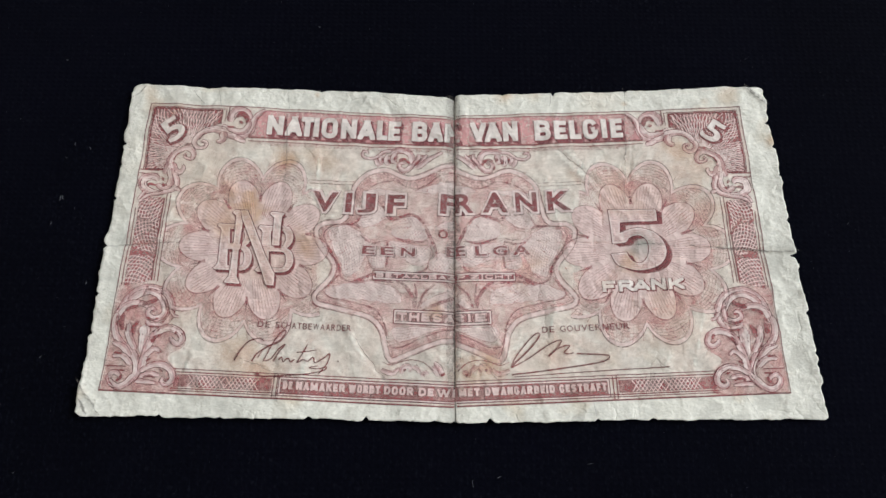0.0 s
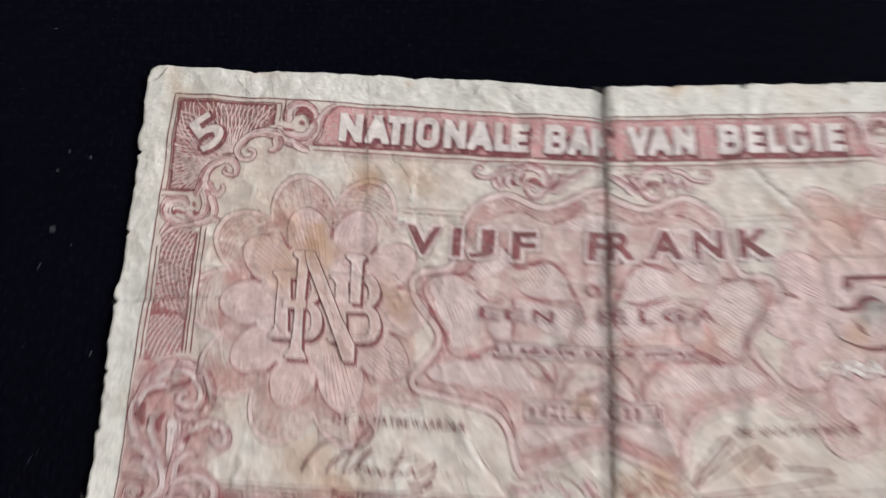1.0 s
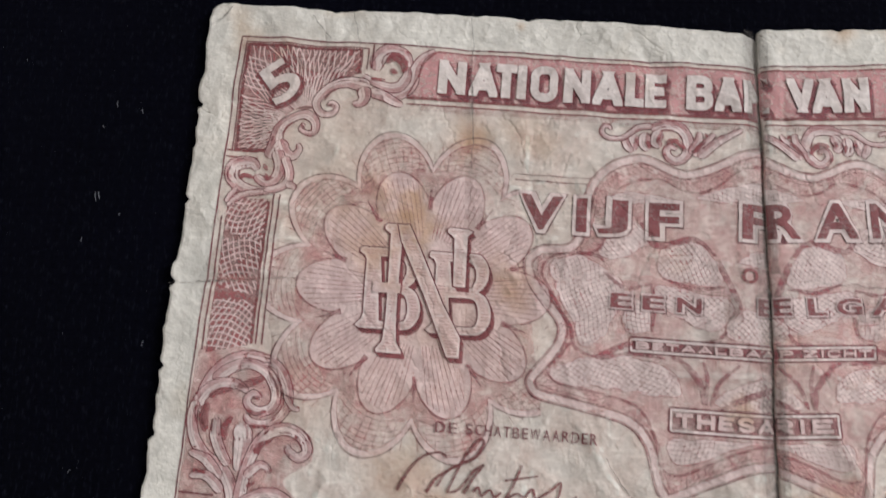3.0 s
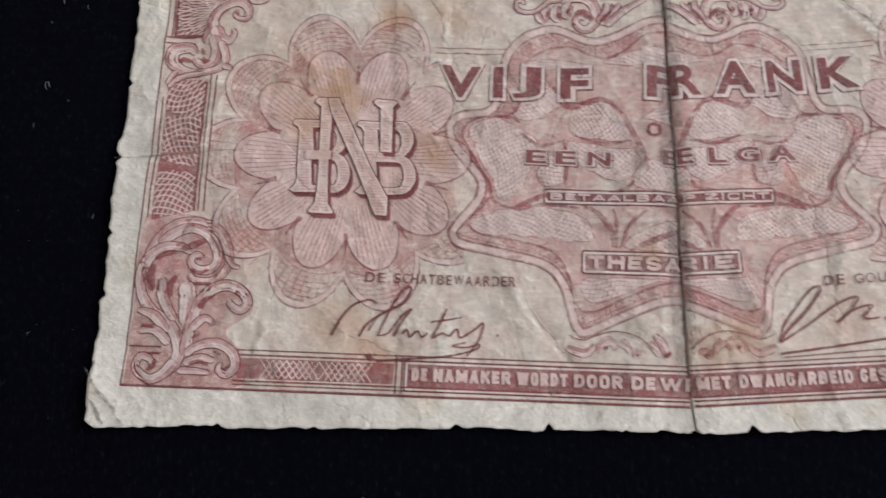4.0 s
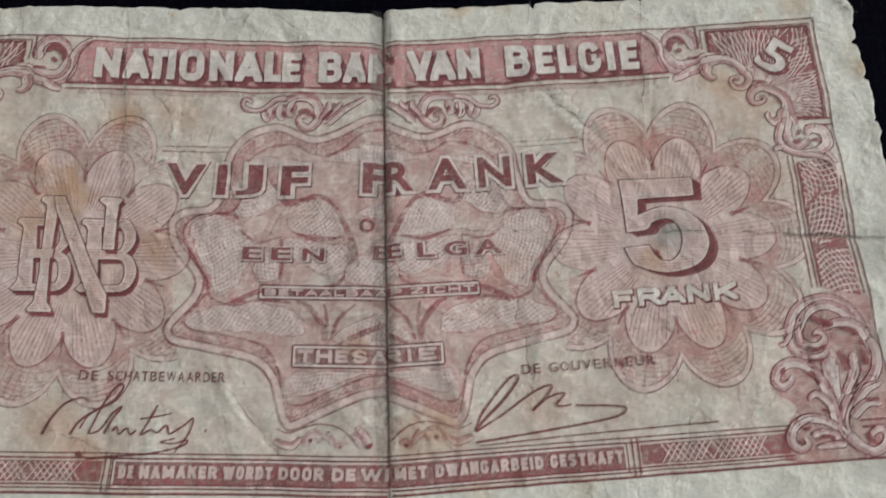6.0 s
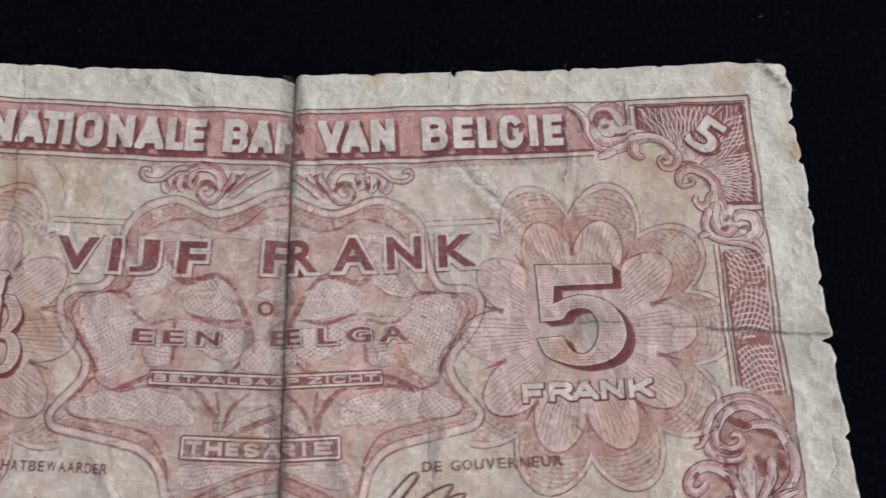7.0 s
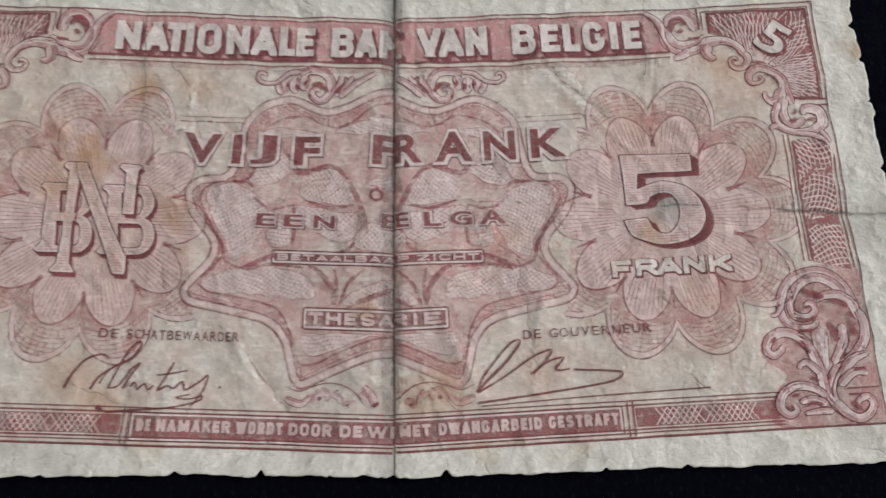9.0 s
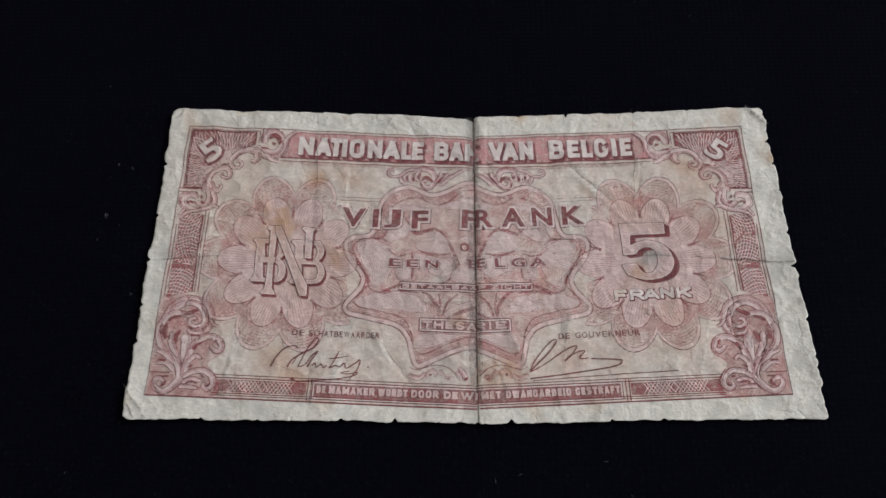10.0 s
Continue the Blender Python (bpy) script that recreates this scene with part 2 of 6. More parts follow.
M_LEAFTINT = ink_material("leaf_tint", (0.42, 0.13, 0.14), 0.58, wear=0.5, blotch=0.3)
M_TINT2 = ink_material("lilac_pink_tint", (0.56, 0.225, 0.24), 0.39, wear=0.5, blotch=0.55)
M_WASH = ink_material("faint_wash", (0.66, 0.39, 0.315), 0.30, wear=0.5, blotch=0.6)
M_FOLD = ink_material("fold_grime_shade", (0.15, 0.135, 0.115), 0.46, wear=0.8, blotch=0.5)
M_HOLLOW = ink_material("scroll_hollow_ink", (0.23, 0.064, 0.068), 0.88, wear=0.4)
M_GRIME_SHADE = ink_material("crease_grime_shade", (0.13, 0.115, 0.10), 0.62, wear=0.9)
M_PETAL = paper_material("pale_petal", (0.565, 0.51, 0.47), 0.39)
M_LEAF = paper_material("pale_leaf", (0.575, 0.535, 0.49), 0.26)
M_GROUNDTINT = ink_material("scroll_ground_tint", (0.46, 0.155, 0.16), 0.50, wear=0.45, blotch=0.4)
M_PEN = ink_material("brown_signature_ink", (0.15, 0.042, 0.043), 0.90, wear=0.3)


def cloth_material():
    m, nt, b = material("black_knit_cloth")
    pos = nt.nodes.new("ShaderNodeTexCoord").outputs["Object"]
    rib = node(nt, "ShaderNodeTexWave", Scale=330.0, Distortion=0.8, Detail=2.0)
    rib.bands_direction = "X"
    row = node(nt, "ShaderNodeTexWave", Scale=420.0, Distortion=0.8, Detail=2.0)
    row.bands_direction = "Y"
    fuzz = noise_node(nt, 1500.0, 5.0, 0.7, pos)
    broad = noise_node(nt, 25.0, 4.0, 0.6, pos)
    nt.links.new(pos, rib.inputs["Vector"])
    nt.links.new(pos, row.inputs["Vector"])
    weave = mixed(nt, "MULTIPLY", 1.0, rib.outputs["Color"], row.outputs["Color"])
    height = mixed(nt, "MIX", 0.45, weave, fuzz.outputs["Color"])
    bump = node(nt, "ShaderNodeBump", Strength=0.35, Distance=0.0003)
    nt.links.new(height, bump.inputs["Height"])
    nt.links.new(bump.outputs[0], b.inputs["Normal"])
    col = ramp(nt, broad.outputs["Fac"], (0.3, (0.0007, 0.0008, 0.0022)), (0.7, (0.0012, 0.0013, 0.0036))).outputs[0]
    col = mixed(nt, "MIX", mixed(nt, "MULTIPLY", 1.0, weave, grey(0.12)), col, (0.0020, 0.0023, 0.0043))
    # pale fibre ends in the pile
    nap = nt.nodes.new("ShaderNodeMapping")
    nap.inputs["Rotation"].default_value = (0, 0, 0.12)
    nap.inputs["Scale"].default_value = (4200, 1100, 1)
    nt.links.new(pos, nap.inputs["Vector"])
    pile = noise_node(nt, 1.0, 3.0, 0.65, nap.outputs[0])
    fibres = ramp(nt, pile.outputs["Fac"], (0.56, grey(0)), (0.76, grey(0.9))).outputs[0]
    col = mixed(nt, "MIX", fibres, col, (0.0095, 0.0105, 0.016))
    nt.links.new(col, b.inputs["Base Color"])
    b.inputs["Roughness"].default_value = 0.95
    b.inputs["Specular IOR Level"].default_value = 0.03
    return m


def plain_material(name, base, rough=0.8, scale=8.0):
    m, nt, b = material(name)
    pos = nt.nodes.new("ShaderNodeTexCoord").outputs["Object"]
    n = noise_node(nt, scale, 5.0, 0.6, pos)
    col = ramp(nt, n.outputs["Fac"], (0.3, tuple(c * 0.93 for c in base)), (0.7, base)).outputs[0]
    nt.links.new(col, b.inputs["Base Color"])
    b.inputs["Roughness"].default_value = rough
    return m


M_CLOTH = cloth_material()
M_WALL = plain_material("white_wall_paint", (0.72, 0.71, 0.69))
M_FLOOR = plain_material("brown_floor_boards", (0.22, 0.15, 0.10), 0.6)
M_FRAME = plain_material("white_window_paint", (0.78, 0.78, 0.77), 0.4)
M_LINT = plain_material("pale_lint", (0.17, 0.175, 0.19), 0.9, 900.0)


# ---- building helpers ----
def mesh_object(name, verts, faces, mat, parent=None, label="", smooth=False):
    me = bpy.data.meshes.new(name)
    me.from_pydata(verts, [], faces)
    me.materials.append(mat)
    if smooth:
        me.polygons.foreach_set("use_smooth", [True] * len(me.polygons))
    me.update()
    ob = new(name, me)
    ob.parent = parent
    return tagged(ob, label)


def part(name, bm, mat, parent, label="", smooth=False):
    me = bpy.data.meshes.new(name)
    bm.to_mesh(me)
    bm.free()
    me.materials.append(mat)
    if smooth:
        me.polygons.foreach_set("use_smooth", [True] * len(me.polygons))
    ob = new(name, me)
    ob.parent = parent
    return tagged(ob, label)


def box(bm, x0, x1, y0, y1, z0, z1):
    m = Matrix.LocRotScale(((x0 + x1) / 2, (y0 + y1) / 2, (z0 + z1) / 2), None, (x1 - x0, y1 - y0, z1 - z0))
    bmesh.ops.create_cube(bm, size=1.0, matrix=m)


# ---- the room that closes the place ----
def room():
    def wall(name, *spans):
        bm = bmesh.new()
        for s in spans:
            box(bm, *s)
        return tagged(part(name, bm, M_WALL, None), "plain white painted room wall", "wall", kind="structure")

    wall("wall_west", (-1.62, -1.5, -1.62, 1.62, -0.02, 2.4))
    wall("wall_north", (-1.5, 1.62, 1.5, 1.62, -0.02, 2.4))
    wall("wall_south", (-1.5, 1.62, -1.62, -1.5, -0.02, 2.4))
    # the east wall with the window opening
    wall("wall_east", (1.5, 1.62, -1.5, -0.2, -0.02, 2.4), (1.5, 1.62, 0.9, 1.5, -0.02, 2.4),
         (1.5, 1.62, -0.2, 0.9, -0.02, 0.75), (1.5, 1.62, -0.2, 0.9, 1.95, 2.4))
    bm = bmesh.new()
    box(bm, -1.62, 1.62, -1.62, 1.62, 2.4, 2.5)
    tagged(part("ceiling", bm, M_WALL, None), "plain white painted ceiling", "ceiling", kind="structure")
    bm = bmesh.new()
    box(bm, -1.62, 1.62, -1.62, 1.62, -0.12, -0.021)
    tagged(part("floor", bm, M_FLOOR, None), "plain brown floor under the black cloth", "floor", kind="structure")
    # frame of the assumed window, added around the lamp's opening
    bm = bmesh.new()
    for s in ((1.54, 1.60, -0.2, -0.15, 0.75, 1.95), (1.54, 1.60, 0.85, 0.9, 0.75, 1.95), (1.54, 1.60, -0.15, 0.85, 0.75, 0.80), (1.54, 1.60, -0.15, 0.85, 1.90, 1.95)):
        box(bm, *s)
    tagged(part("window_1", bm, M_FRAME, None), "assumed white painted window frame, out of view, open to daylight", "window", kind="structure")


room()


# ---- smooth lattice noise, in millimetres ----
class Lattice:
    def __init__(self, seed):
        self.table = np.random.RandomState(seed).rand(257, 257)

    def at(self, x, y):
        xi, yi = np.floor(x).astype(int), np.floor(y).astype(int)
        fx, fy = x - xi, y - yi
        fx, fy = fx * fx * fx * (fx * (fx * 6 - 15) + 10), fy * fy * fy * (fy * (fy * 6 - 15) + 10)
        xi, yi = xi % 256, yi % 256
        t = self.table
        top = t[xi, yi] * (1 - fx) + t[xi + 1, yi] * fx
        low = t[xi, yi + 1] * (1 - fx) + t[xi + 1, yi + 1] * fx
        return top * (1 - fy) + low * fy - 0.5


# ---- the black cloth ----
CLOTH_Z = 0.0
cloth_noise = Lattice(5)


def cloth_height(x, y):
    """Metres; very slight undulation of the cloth, flat under the note."""
    far = np.clip((np.hypot(x / 0.075, y / 0.05) - 1.0) / 1.5, 0, 1)
    return CLOTH_Z + far * 0.004 * cloth_noise.at(x * 9 + 40, y * 9 + 40)


def cloth():
    xs = np.linspace(-0.75, 0.75, 151)
    gx, gy = np.meshgrid(xs, xs, indexing="ij")
    z = cloth_height(gx, gy)
    n = len(xs)
    top = np.stack([gx, gy, z], -1).reshape(-1, 3)
    low = top - (0, 0, 0.0205)
    low[:, 2] = -0.0205
    idx = np.arange(n * n).reshape(n, n)
    quads = np.stack([idx[:-1, :-1], idx[1:, :-1], idx[1:, 1:], idx[:-1, 1:]], -1).reshape(-1, 4)
    faces = quads.tolist() + (quads[:, ::-1] + n * n).tolist()
    rim = idx[:, 0].tolist() + idx[-1, 1:].tolist() + idx[-2::-1, -1].tolist() + idx[0, -2:0:-1].tolist()
    for a, b in zip(rim, rim[1:] + rim[:1]):
        faces.append([b, a, a + n * n, b + n * n])
    ob = mesh_object("black_cloth", np.vstack([top, low]).tolist(), faces, M_CLOTH, smooth=True)
    tagged(ob, "black knitted cotton cloth spread flat under the banknote", "cloth")


cloth()

# ---- the banknote: a worn sheet folded once down its middle ----
# The print is laid out in flat millimetres (a, b) about the middle of the design. The pleat hides a strip of it:
# each half of the sheet is turned a little about the foot of the fold, so the strip is wider at the top.
FOLD, LEAN, FOOT, TAPER = 0.9, 0.0446, -25.0, 0.00022
COS, SIN = math.cos(LEAN), math.sin(LEAN)
SHIFT = {-1: 0.6, 1: -1.4}
rng = np.random.RandomState(11)
n1, n2, n3, n4 = Lattice(1), Lattice(2), Lattice(3), Lattice(4)

# Creases of the sheet: ends in mm, depth, half width (negative depth: a valley)
CREASES = [
    (-24.4, 25, -23.3, -23, -0.12, 0.5), (26.4, 26, 25.2, -23, -0.12, 0.5),
    (34.0, 1.0, 49.5, -0.4, -0.30, 0.35), (1.5, 2.0, 34.0, 1.0, -0.12, 0.4), (-49, 0.8, -40, 1.0, -0.22, 0.3), (-40, 1.0, 0.5, 2.0, -0.10, 0.4),
    (15.4, 16.2, 22.0, 10.0, -0.38, 0.25), (-12.6, -12.4, -8.6, -18.0, -0.32, 0.4), (-50, -17.2, -45.2, -23.5, 0.28, 0.45),
    (43.5, 26.6, 48.0, 22.3, 0.25, 0.5), (-47.6, 23.5, -44.5, 26, 0.25, 0.4), (-14.5, -10.0, -11.2, -15.5, 0.30, 0.5),
    (-19.5, -12.5, -16.0, -18.5, -0.24, 0.5), (3.0, -6.0, 9.0, -16.5, 0.22, 0.5), (6.5, -23, 4.0, -17.5, -0.14, 0.4),
    (-11.0, -22.5, -9.6, -17.5, -0.15, 0.4), (15.6, 25, 14.9, 21.0, -0.15, 0.35),
]
for k in range(270):
    cx, cy, ang, ln = rng.uniform(-48, 48), rng.uniform(-23, 25), rng.uniform(0, math.pi), rng.uniform(2.5, 9.0)
    dx, dy = math.cos(ang) * ln / 2, math.sin(ang) * ln / 2
    CREASES.append((cx - dx, cy - dy, cx + dx, cy + dy, rng.uniform(-0.25, 0.25), rng.uniform(0.22, 0.6)))


def facets(x, y, size, seed):
    """Distance to the nearest point of a jittered grid: the flat-sided dents of crumpled paper."""
    r = np.random.RandomState(seed)
    jx, jy = r.rand(64, 64), r.rand(64, 64)
    u, v = x / size + 20, y / size + 20
    i, j = np.floor(u).astype(int), np.floor(v).astype(int)
    best = np.full(x.shape, 9.0)
    for di in (-1, 0, 1):
        for dj in (-1, 0, 1):
            k, m = (i + di) % 64, (j + dj) % 64
            best = np.minimum(best, (i + di + jx[k, m] - u) ** 2 + (j + dj + jy[k, m] - v) ** 2)
    return size * np.sqrt(best + 0.02)


def relief():
    """Waves and creases of the open sheet on a fine grid of millimetres."""
    x, y = np.meshgrid(GRID_X, GRID_Y, indexing="ij")
    z = 0.42 + 0.003 * np.abs(x - FOLD) + 0.45 * np.exp(-((x - FOLD) / 6.0) ** 2)
    z += 0.55 * n1.at(x / 13 + 31, y / 13 + 17) + 0.27 * n2.at(x / 5 + 11, y / 5 + 53)
    ridged = 1 - 2 * np.abs(n3.at(x / 4.2 + 71 + 0.4 * y / 4.2, y / 3.6 + 23))
    z += 0.15 * ridged + 0.05 * n4.at(x / 1.7 + 90, y / 1.7 + 40)
    # the side and bottom margins curl up a little
    z += 0.026 * np.clip(x - 45.8, 0, 5) ** 2
    z += 0.022 * np.clip(-45.6 - x, 0, 5) ** 2 + 0.06 * np.clip(-20.0 - y, 0, 4) ** 2
    sway = 1.2 * n3.at(x / 9 + 5, y / 9 + 60)
    z += 0.060 * (facets(x + sway, y - sway, 6.5, 31) - 2.6) + 0.055 * (facets(x * 1.15, y + sway, 2.9, 32) - 1.1)
    for x0, y0, x1, y1, deep, wide in CREASES:
        far = 4.5 * wide + 0.8
        i0, i1 = np.searchsorted(GRID_X, (min(x0, x1) - far, max(x0, x1) + far))
        j0, j1 = np.searchsorted(GRID_Y, (min(y0, y1) - far, max(y0, y1) + far))
        gx, gy = x[i0:i1, j0:j1], y[i0:i1, j0:j1]
        lx, ly = x1 - x0, y1 - y0
        ln = math.hypot(lx, ly)
        s = ((gx - x0) * lx + (gy - y0) * ly) / ln
        d = ((gx - x0) * ly - (gy - y0) * lx) / ln
        taper = np.clip(s / 1.5 + 0.5, 0, 1) * np.clip((ln - s) / 1.5 + 0.5, 0, 1)
        z[i0:i1, j0:j1] += deep * np.maximum(np.exp(-np.sqrt(d * d + 0.012) / wide) - 0.011, 0) * taper
    return z


GRID = 0.1
GRID_X, GRID_Y = np.arange(-54, 54.01, GRID), np.arange(-28, 31.01, GRID)
RELIEF = relief()


def height(x, y, side):
    """Height of the sheet over the cloth, all in millimetres."""
    x, y = np.asarray(x, float), np.asarray(y, float)
    u, v = np.clip((x - GRID_X[0]) / GRID, 0, len(GRID_X) - 2), np.clip((y - GRID_Y[0]) / GRID, 0, len(GRID_Y) - 2)
    i, j = u.astype(int), v.astype(int)
    u, v = u - i, v - j
    z = (RELIEF[i, j] * (1 - u) + RELIEF[i + 1, j] * u) * (1 - v) + (RELIEF[i, j + 1] * (1 - u) + RELIEF[i + 1, j + 1] * u) * v
    # the pleat: the left half sinks under the edge of the right half
    deep = 0.25 + 0.75 * np.clip((y + 22.0) / 8.0, 0, 1)
    if side < 0:
        z = z - 0.68 * deep * (1 - np.clip((FOLD - x) / 2.1, 0, 1)) ** 1.7
    else:
        z = z - 0.42 * deep * np.exp(-np.abs(x - FOLD) / 0.55)
    return np.maximum(z, 0.06 if side < 0 else 0.11)


def to_sheet(a, b, side):
    """From the flat design to the folded sheet, for one half."""
    u, v = a + SHIFT[side], b - FOOT
    s = -SIN if side < 0 else SIN
    x, y = COS * u - s * v, s * u + COS * v + FOOT
    return x * (1 - TAPER * y), y


def shown(x, side):
    return x < FOLD + 0.12 if side < 0 else x > FOLD + 0.005


NOTE = tagged(new("banknote"), "worn cream banknote printed in dark red, creased, folded once", "banknote")


def ragged(seed, t, amp=0.10):
    lat = Lattice(seed)
    return amp * (1.5 * lat.at(t / 6.0, t * 0 + 3.3) + 1.3 * lat.at(t / 1.6, t * 0 + 9.1) + 0.9 * lat.at(t / 0.6, t * 0 + 5.7))


def sheet():
    cols_l = np.linspace(0, 1, 250) ** 0.97
    cols_r = np.linspace(0, 1, 250) ** 1.03
    rows = np.linspace(0, 1, 240)
    notches = [(-18.4, 0.35, 0.5), (-10.85, 0.62, 0.45), (-4.7, 0.25, 0.3), (5.5, 0.55, 0.55), (19.6, 0.35, 0.35), (27, 0.2, 0.6), (-30, 0.2, 0.5), (-38, 0.25, 0.4), (0.9, 0.25, 0.5)]
    tops = [(15.6, 0.75, 0.28), (-36.0, 0.2, 0.5), (26.5, 0.25, 0.35), (8.0, 0.2, 0.5), (-19.0, 0.2, 0.4), (35, 0.2, 0.4), (0.9, 0.2, 0.3)]
    sides_l = [(0.4, 0.5, 0.5), (16.0, 0.5, 0.35), (-12, 0.35, 0.5), (7.5, 0.35, 0.4), (-6.5, 0.3, 0.4)]
    sides_r = [(-0.2, 0.7, 0.35), (16.5, 0.45, 0.4), (12, 0.4, 0.3), (5.0, 0.35, 0.5), (-8.5, 0.5, 0.4), (20.5, 0.5, 0.5), (-14, 0.3, 0.5)]

    def bites(t, items):
        return sum(d * np.clip(1 - np.abs(t - c) / w, 0, 1) for c, d, w in items)

    verts, faces = [], []
    base = 0
    for side, cols in ((-1, cols_l), (1, cols_r)):
        s, t = np.meshgrid(cols, rows, indexing="ij")
        if side < 0:
            q = 25.7 - (1 - t) * 48.8
            edge = -48.9 + 1.95 * t ** 1.05 + ragged(21, q, 0.22) + bites(q, sides_l)
            corner = np.clip((np.abs(t - 0.5) - 0.486) / 0.014, 0, 1)
            edge = edge + 0.8 * corner ** 2
            x = edge + (FOLD + 0.75 - edge) * s
            w = np.clip((x + 49.5) / 50.4, 0, 1)
            bot, top = -22.7 - 0.6 * w ** 2, 25.62 - 1.45 * w - 0.75 * w ** 8
        else:
            q = 26.5 - (1 - t) * 49.4
            edge = 50.0 - 2.85 * t ** 1.0 + ragged(22, q, 0.24) - bites(q, sides_r)
            corner = np.clip((np.abs(t - 0.5) - 0.488) / 0.012, 0, 1)
            edge = edge - 0.6 * corner ** 2
            x = FOLD + (edge - FOLD) * s
            w = np.clip((49.95 - x) / 49.0, 0, 1)
            bot, top = -22.65 - 0.62 * w ** 1.2, 25.93 - 2.0 * w ** 1.2
        bot = bot + ragged(23, x, 0.17) + bites(x, notches)
        top = top + ragged(24, x, 0.13) - bites(x, tops)
        y = bot + (top - bot) * t
        z = height(x, y, side)
        pts = np.stack([x, y, z], -1).reshape(-1, 3) * 0.001
        n, m = s.shape
        idx = base + np.arange(n * m).reshape(n, m)
        verts.append(pts)
        faces += np.stack([idx[:-1, :-1], idx[1:, :-1], idx[1:, 1:], idx[:-1, 1:]], -1).reshape(-1, 4).tolist()
        if side < 0:
            last = idx[-1]
        else:
            faces += [[p, q2, r2, s2] for p, q2, r2, s2 in zip(last[:-1], idx[0][:-1], idx[0][1:], last[1:])]
        base += n * m
    ob = mesh_object("sheet", np.vstack(verts).tolist(), faces, M_PAPER, NOTE, "cream rag paper with ragged edges and creases", smooth=True)
    solid = ob.modifiers.new("thickness", "SOLIDIFY")
    solid.thickness, solid.offset = 0.00009, -1.0
    return ob


sheet()

LAYER = {"wash": 0.020, "tint": 0.034, "gap": 0.040, "hatch": 0.045, "fill": 0.050, "line": 0.064, "pale": 0.095, "dark": 0.130, "top": 0.145, "over": 0.16, "soil_shade": 0.19}


# ---- print: ribbons (lines) and fills ----
def curve_points(pts, step=0.22, closed=False):
    """A smooth line through a few control points."""
    p = np.array(pts, float)
    n = len(p)
    if closed:
        p = np.vstack([p[-1], p, p[0], p[1]])
    else:
        p = np.vstack([2 * p[0] - p[1], p, 2 * p[-1] - p[-2]])
    out = []
    for k in range(n if closed else n - 1):
        a, b, c, d = p[k:k + 4]
        m = max(2, int(math.ceil(np.linalg.norm(c - b) / step)))
        t = np.linspace(0, 1, m, endpoint=False)[:, None]
        out.append(0.5 * (2 * b + (c - a) * t + (2 * a - 5 * b + 4 * c - d) * t ** 2 + (3 * b - a - 3 * c + d) * t ** 3))
    out.append(p[1:2] if closed else p[n:n + 1])
    return np.vstack(out)


def straight(*pts, step=0.3):
    out = []
    for (x0, y0), (x1, y1) in zip(pts, pts[1:]):
        m = max(1, int(math.ceil(math.hypot(x1 - x0, y1 - y0) / step)))
        t = np.linspace(0, 1, m, endpoint=False)
        out.append(np.stack([x0 + (x1 - x0) * t, y0 + (y1 - y0) * t], -1))
    out.append(np.array([pts[-1]], float))
    return np.vstack(out)


def mirror(pts):
    return [(-a, b) for a, b in pts]


class Ribbons:
    """Collects inked lines of one part."""

    def __init__(self):
        self.v, self.f, self.count = [], [], 0

    def add(self, pts, width, layer, end_width=None, shift=(0, 0), folded=True, off=0.0, profile=None, clip=None):
        p = np.asarray(pts, float) + np.array(shift)
        if len(p) < 2:
            return self
        d = np.gradient(p, axis=0)
        ln = np.hypot(d[:, 0], d[:, 1]) + 1e-9
        nrm = np.stack([-d[:, 1], d[:, 0]], -1) / ln[:, None]
        w = np.linspace(width, width if end_width is None else end_width, len(p))[:, None] / 2
        if profile is not None:
            w = w * profile[:, None]
        lanes = max(1, int(math.ceil(max(width, end_width or 0) / 0.32)))
        n = len(p)
        for side in (-1, 1):
            rows, ok = [], np.ones(n, bool)
            for q in np.linspace(-1, 1, lanes + 1):
                e = p + nrm * w * q + nrm * off
                if clip is not None:
                    e = np.clip(e, clip[0], clip[1])
                x, y = to_sheet(e[:, 0], e[:, 1], side) if folded else (e[:, 0], e[:, 1])
                rows.append(np.stack([x, y, height(x, y, side) + LAYER[layer]], -1))
                ok &= shown(x, side)
            if not ok.any():
                continue
            self.v.append(np.vstack(rows) * 0.001)
            for lane in range(lanes):
                b = self.count + lane * n
                self.f += [[b + k, b + k + 1, b + n + k + 1, b + n + k] for k in range(n - 1) if ok[k] and ok[k + 1]]
            self.count += n * (lanes + 1)
        return self

    def done(self, name, mat, parent=None, label="", kind=""):
        if not self.f:
            return None
        v = np.vstack(self.v)
        used = np.unique(np.array(self.f))
        remap = np.full(len(v), -1)
        remap[used] = np.arange(len(used))
        return tagged(mesh_object(name, v[used].tolist(), remap[np.array(self.f)].tolist(), mat, parent or NOTE, label), kind=kind)


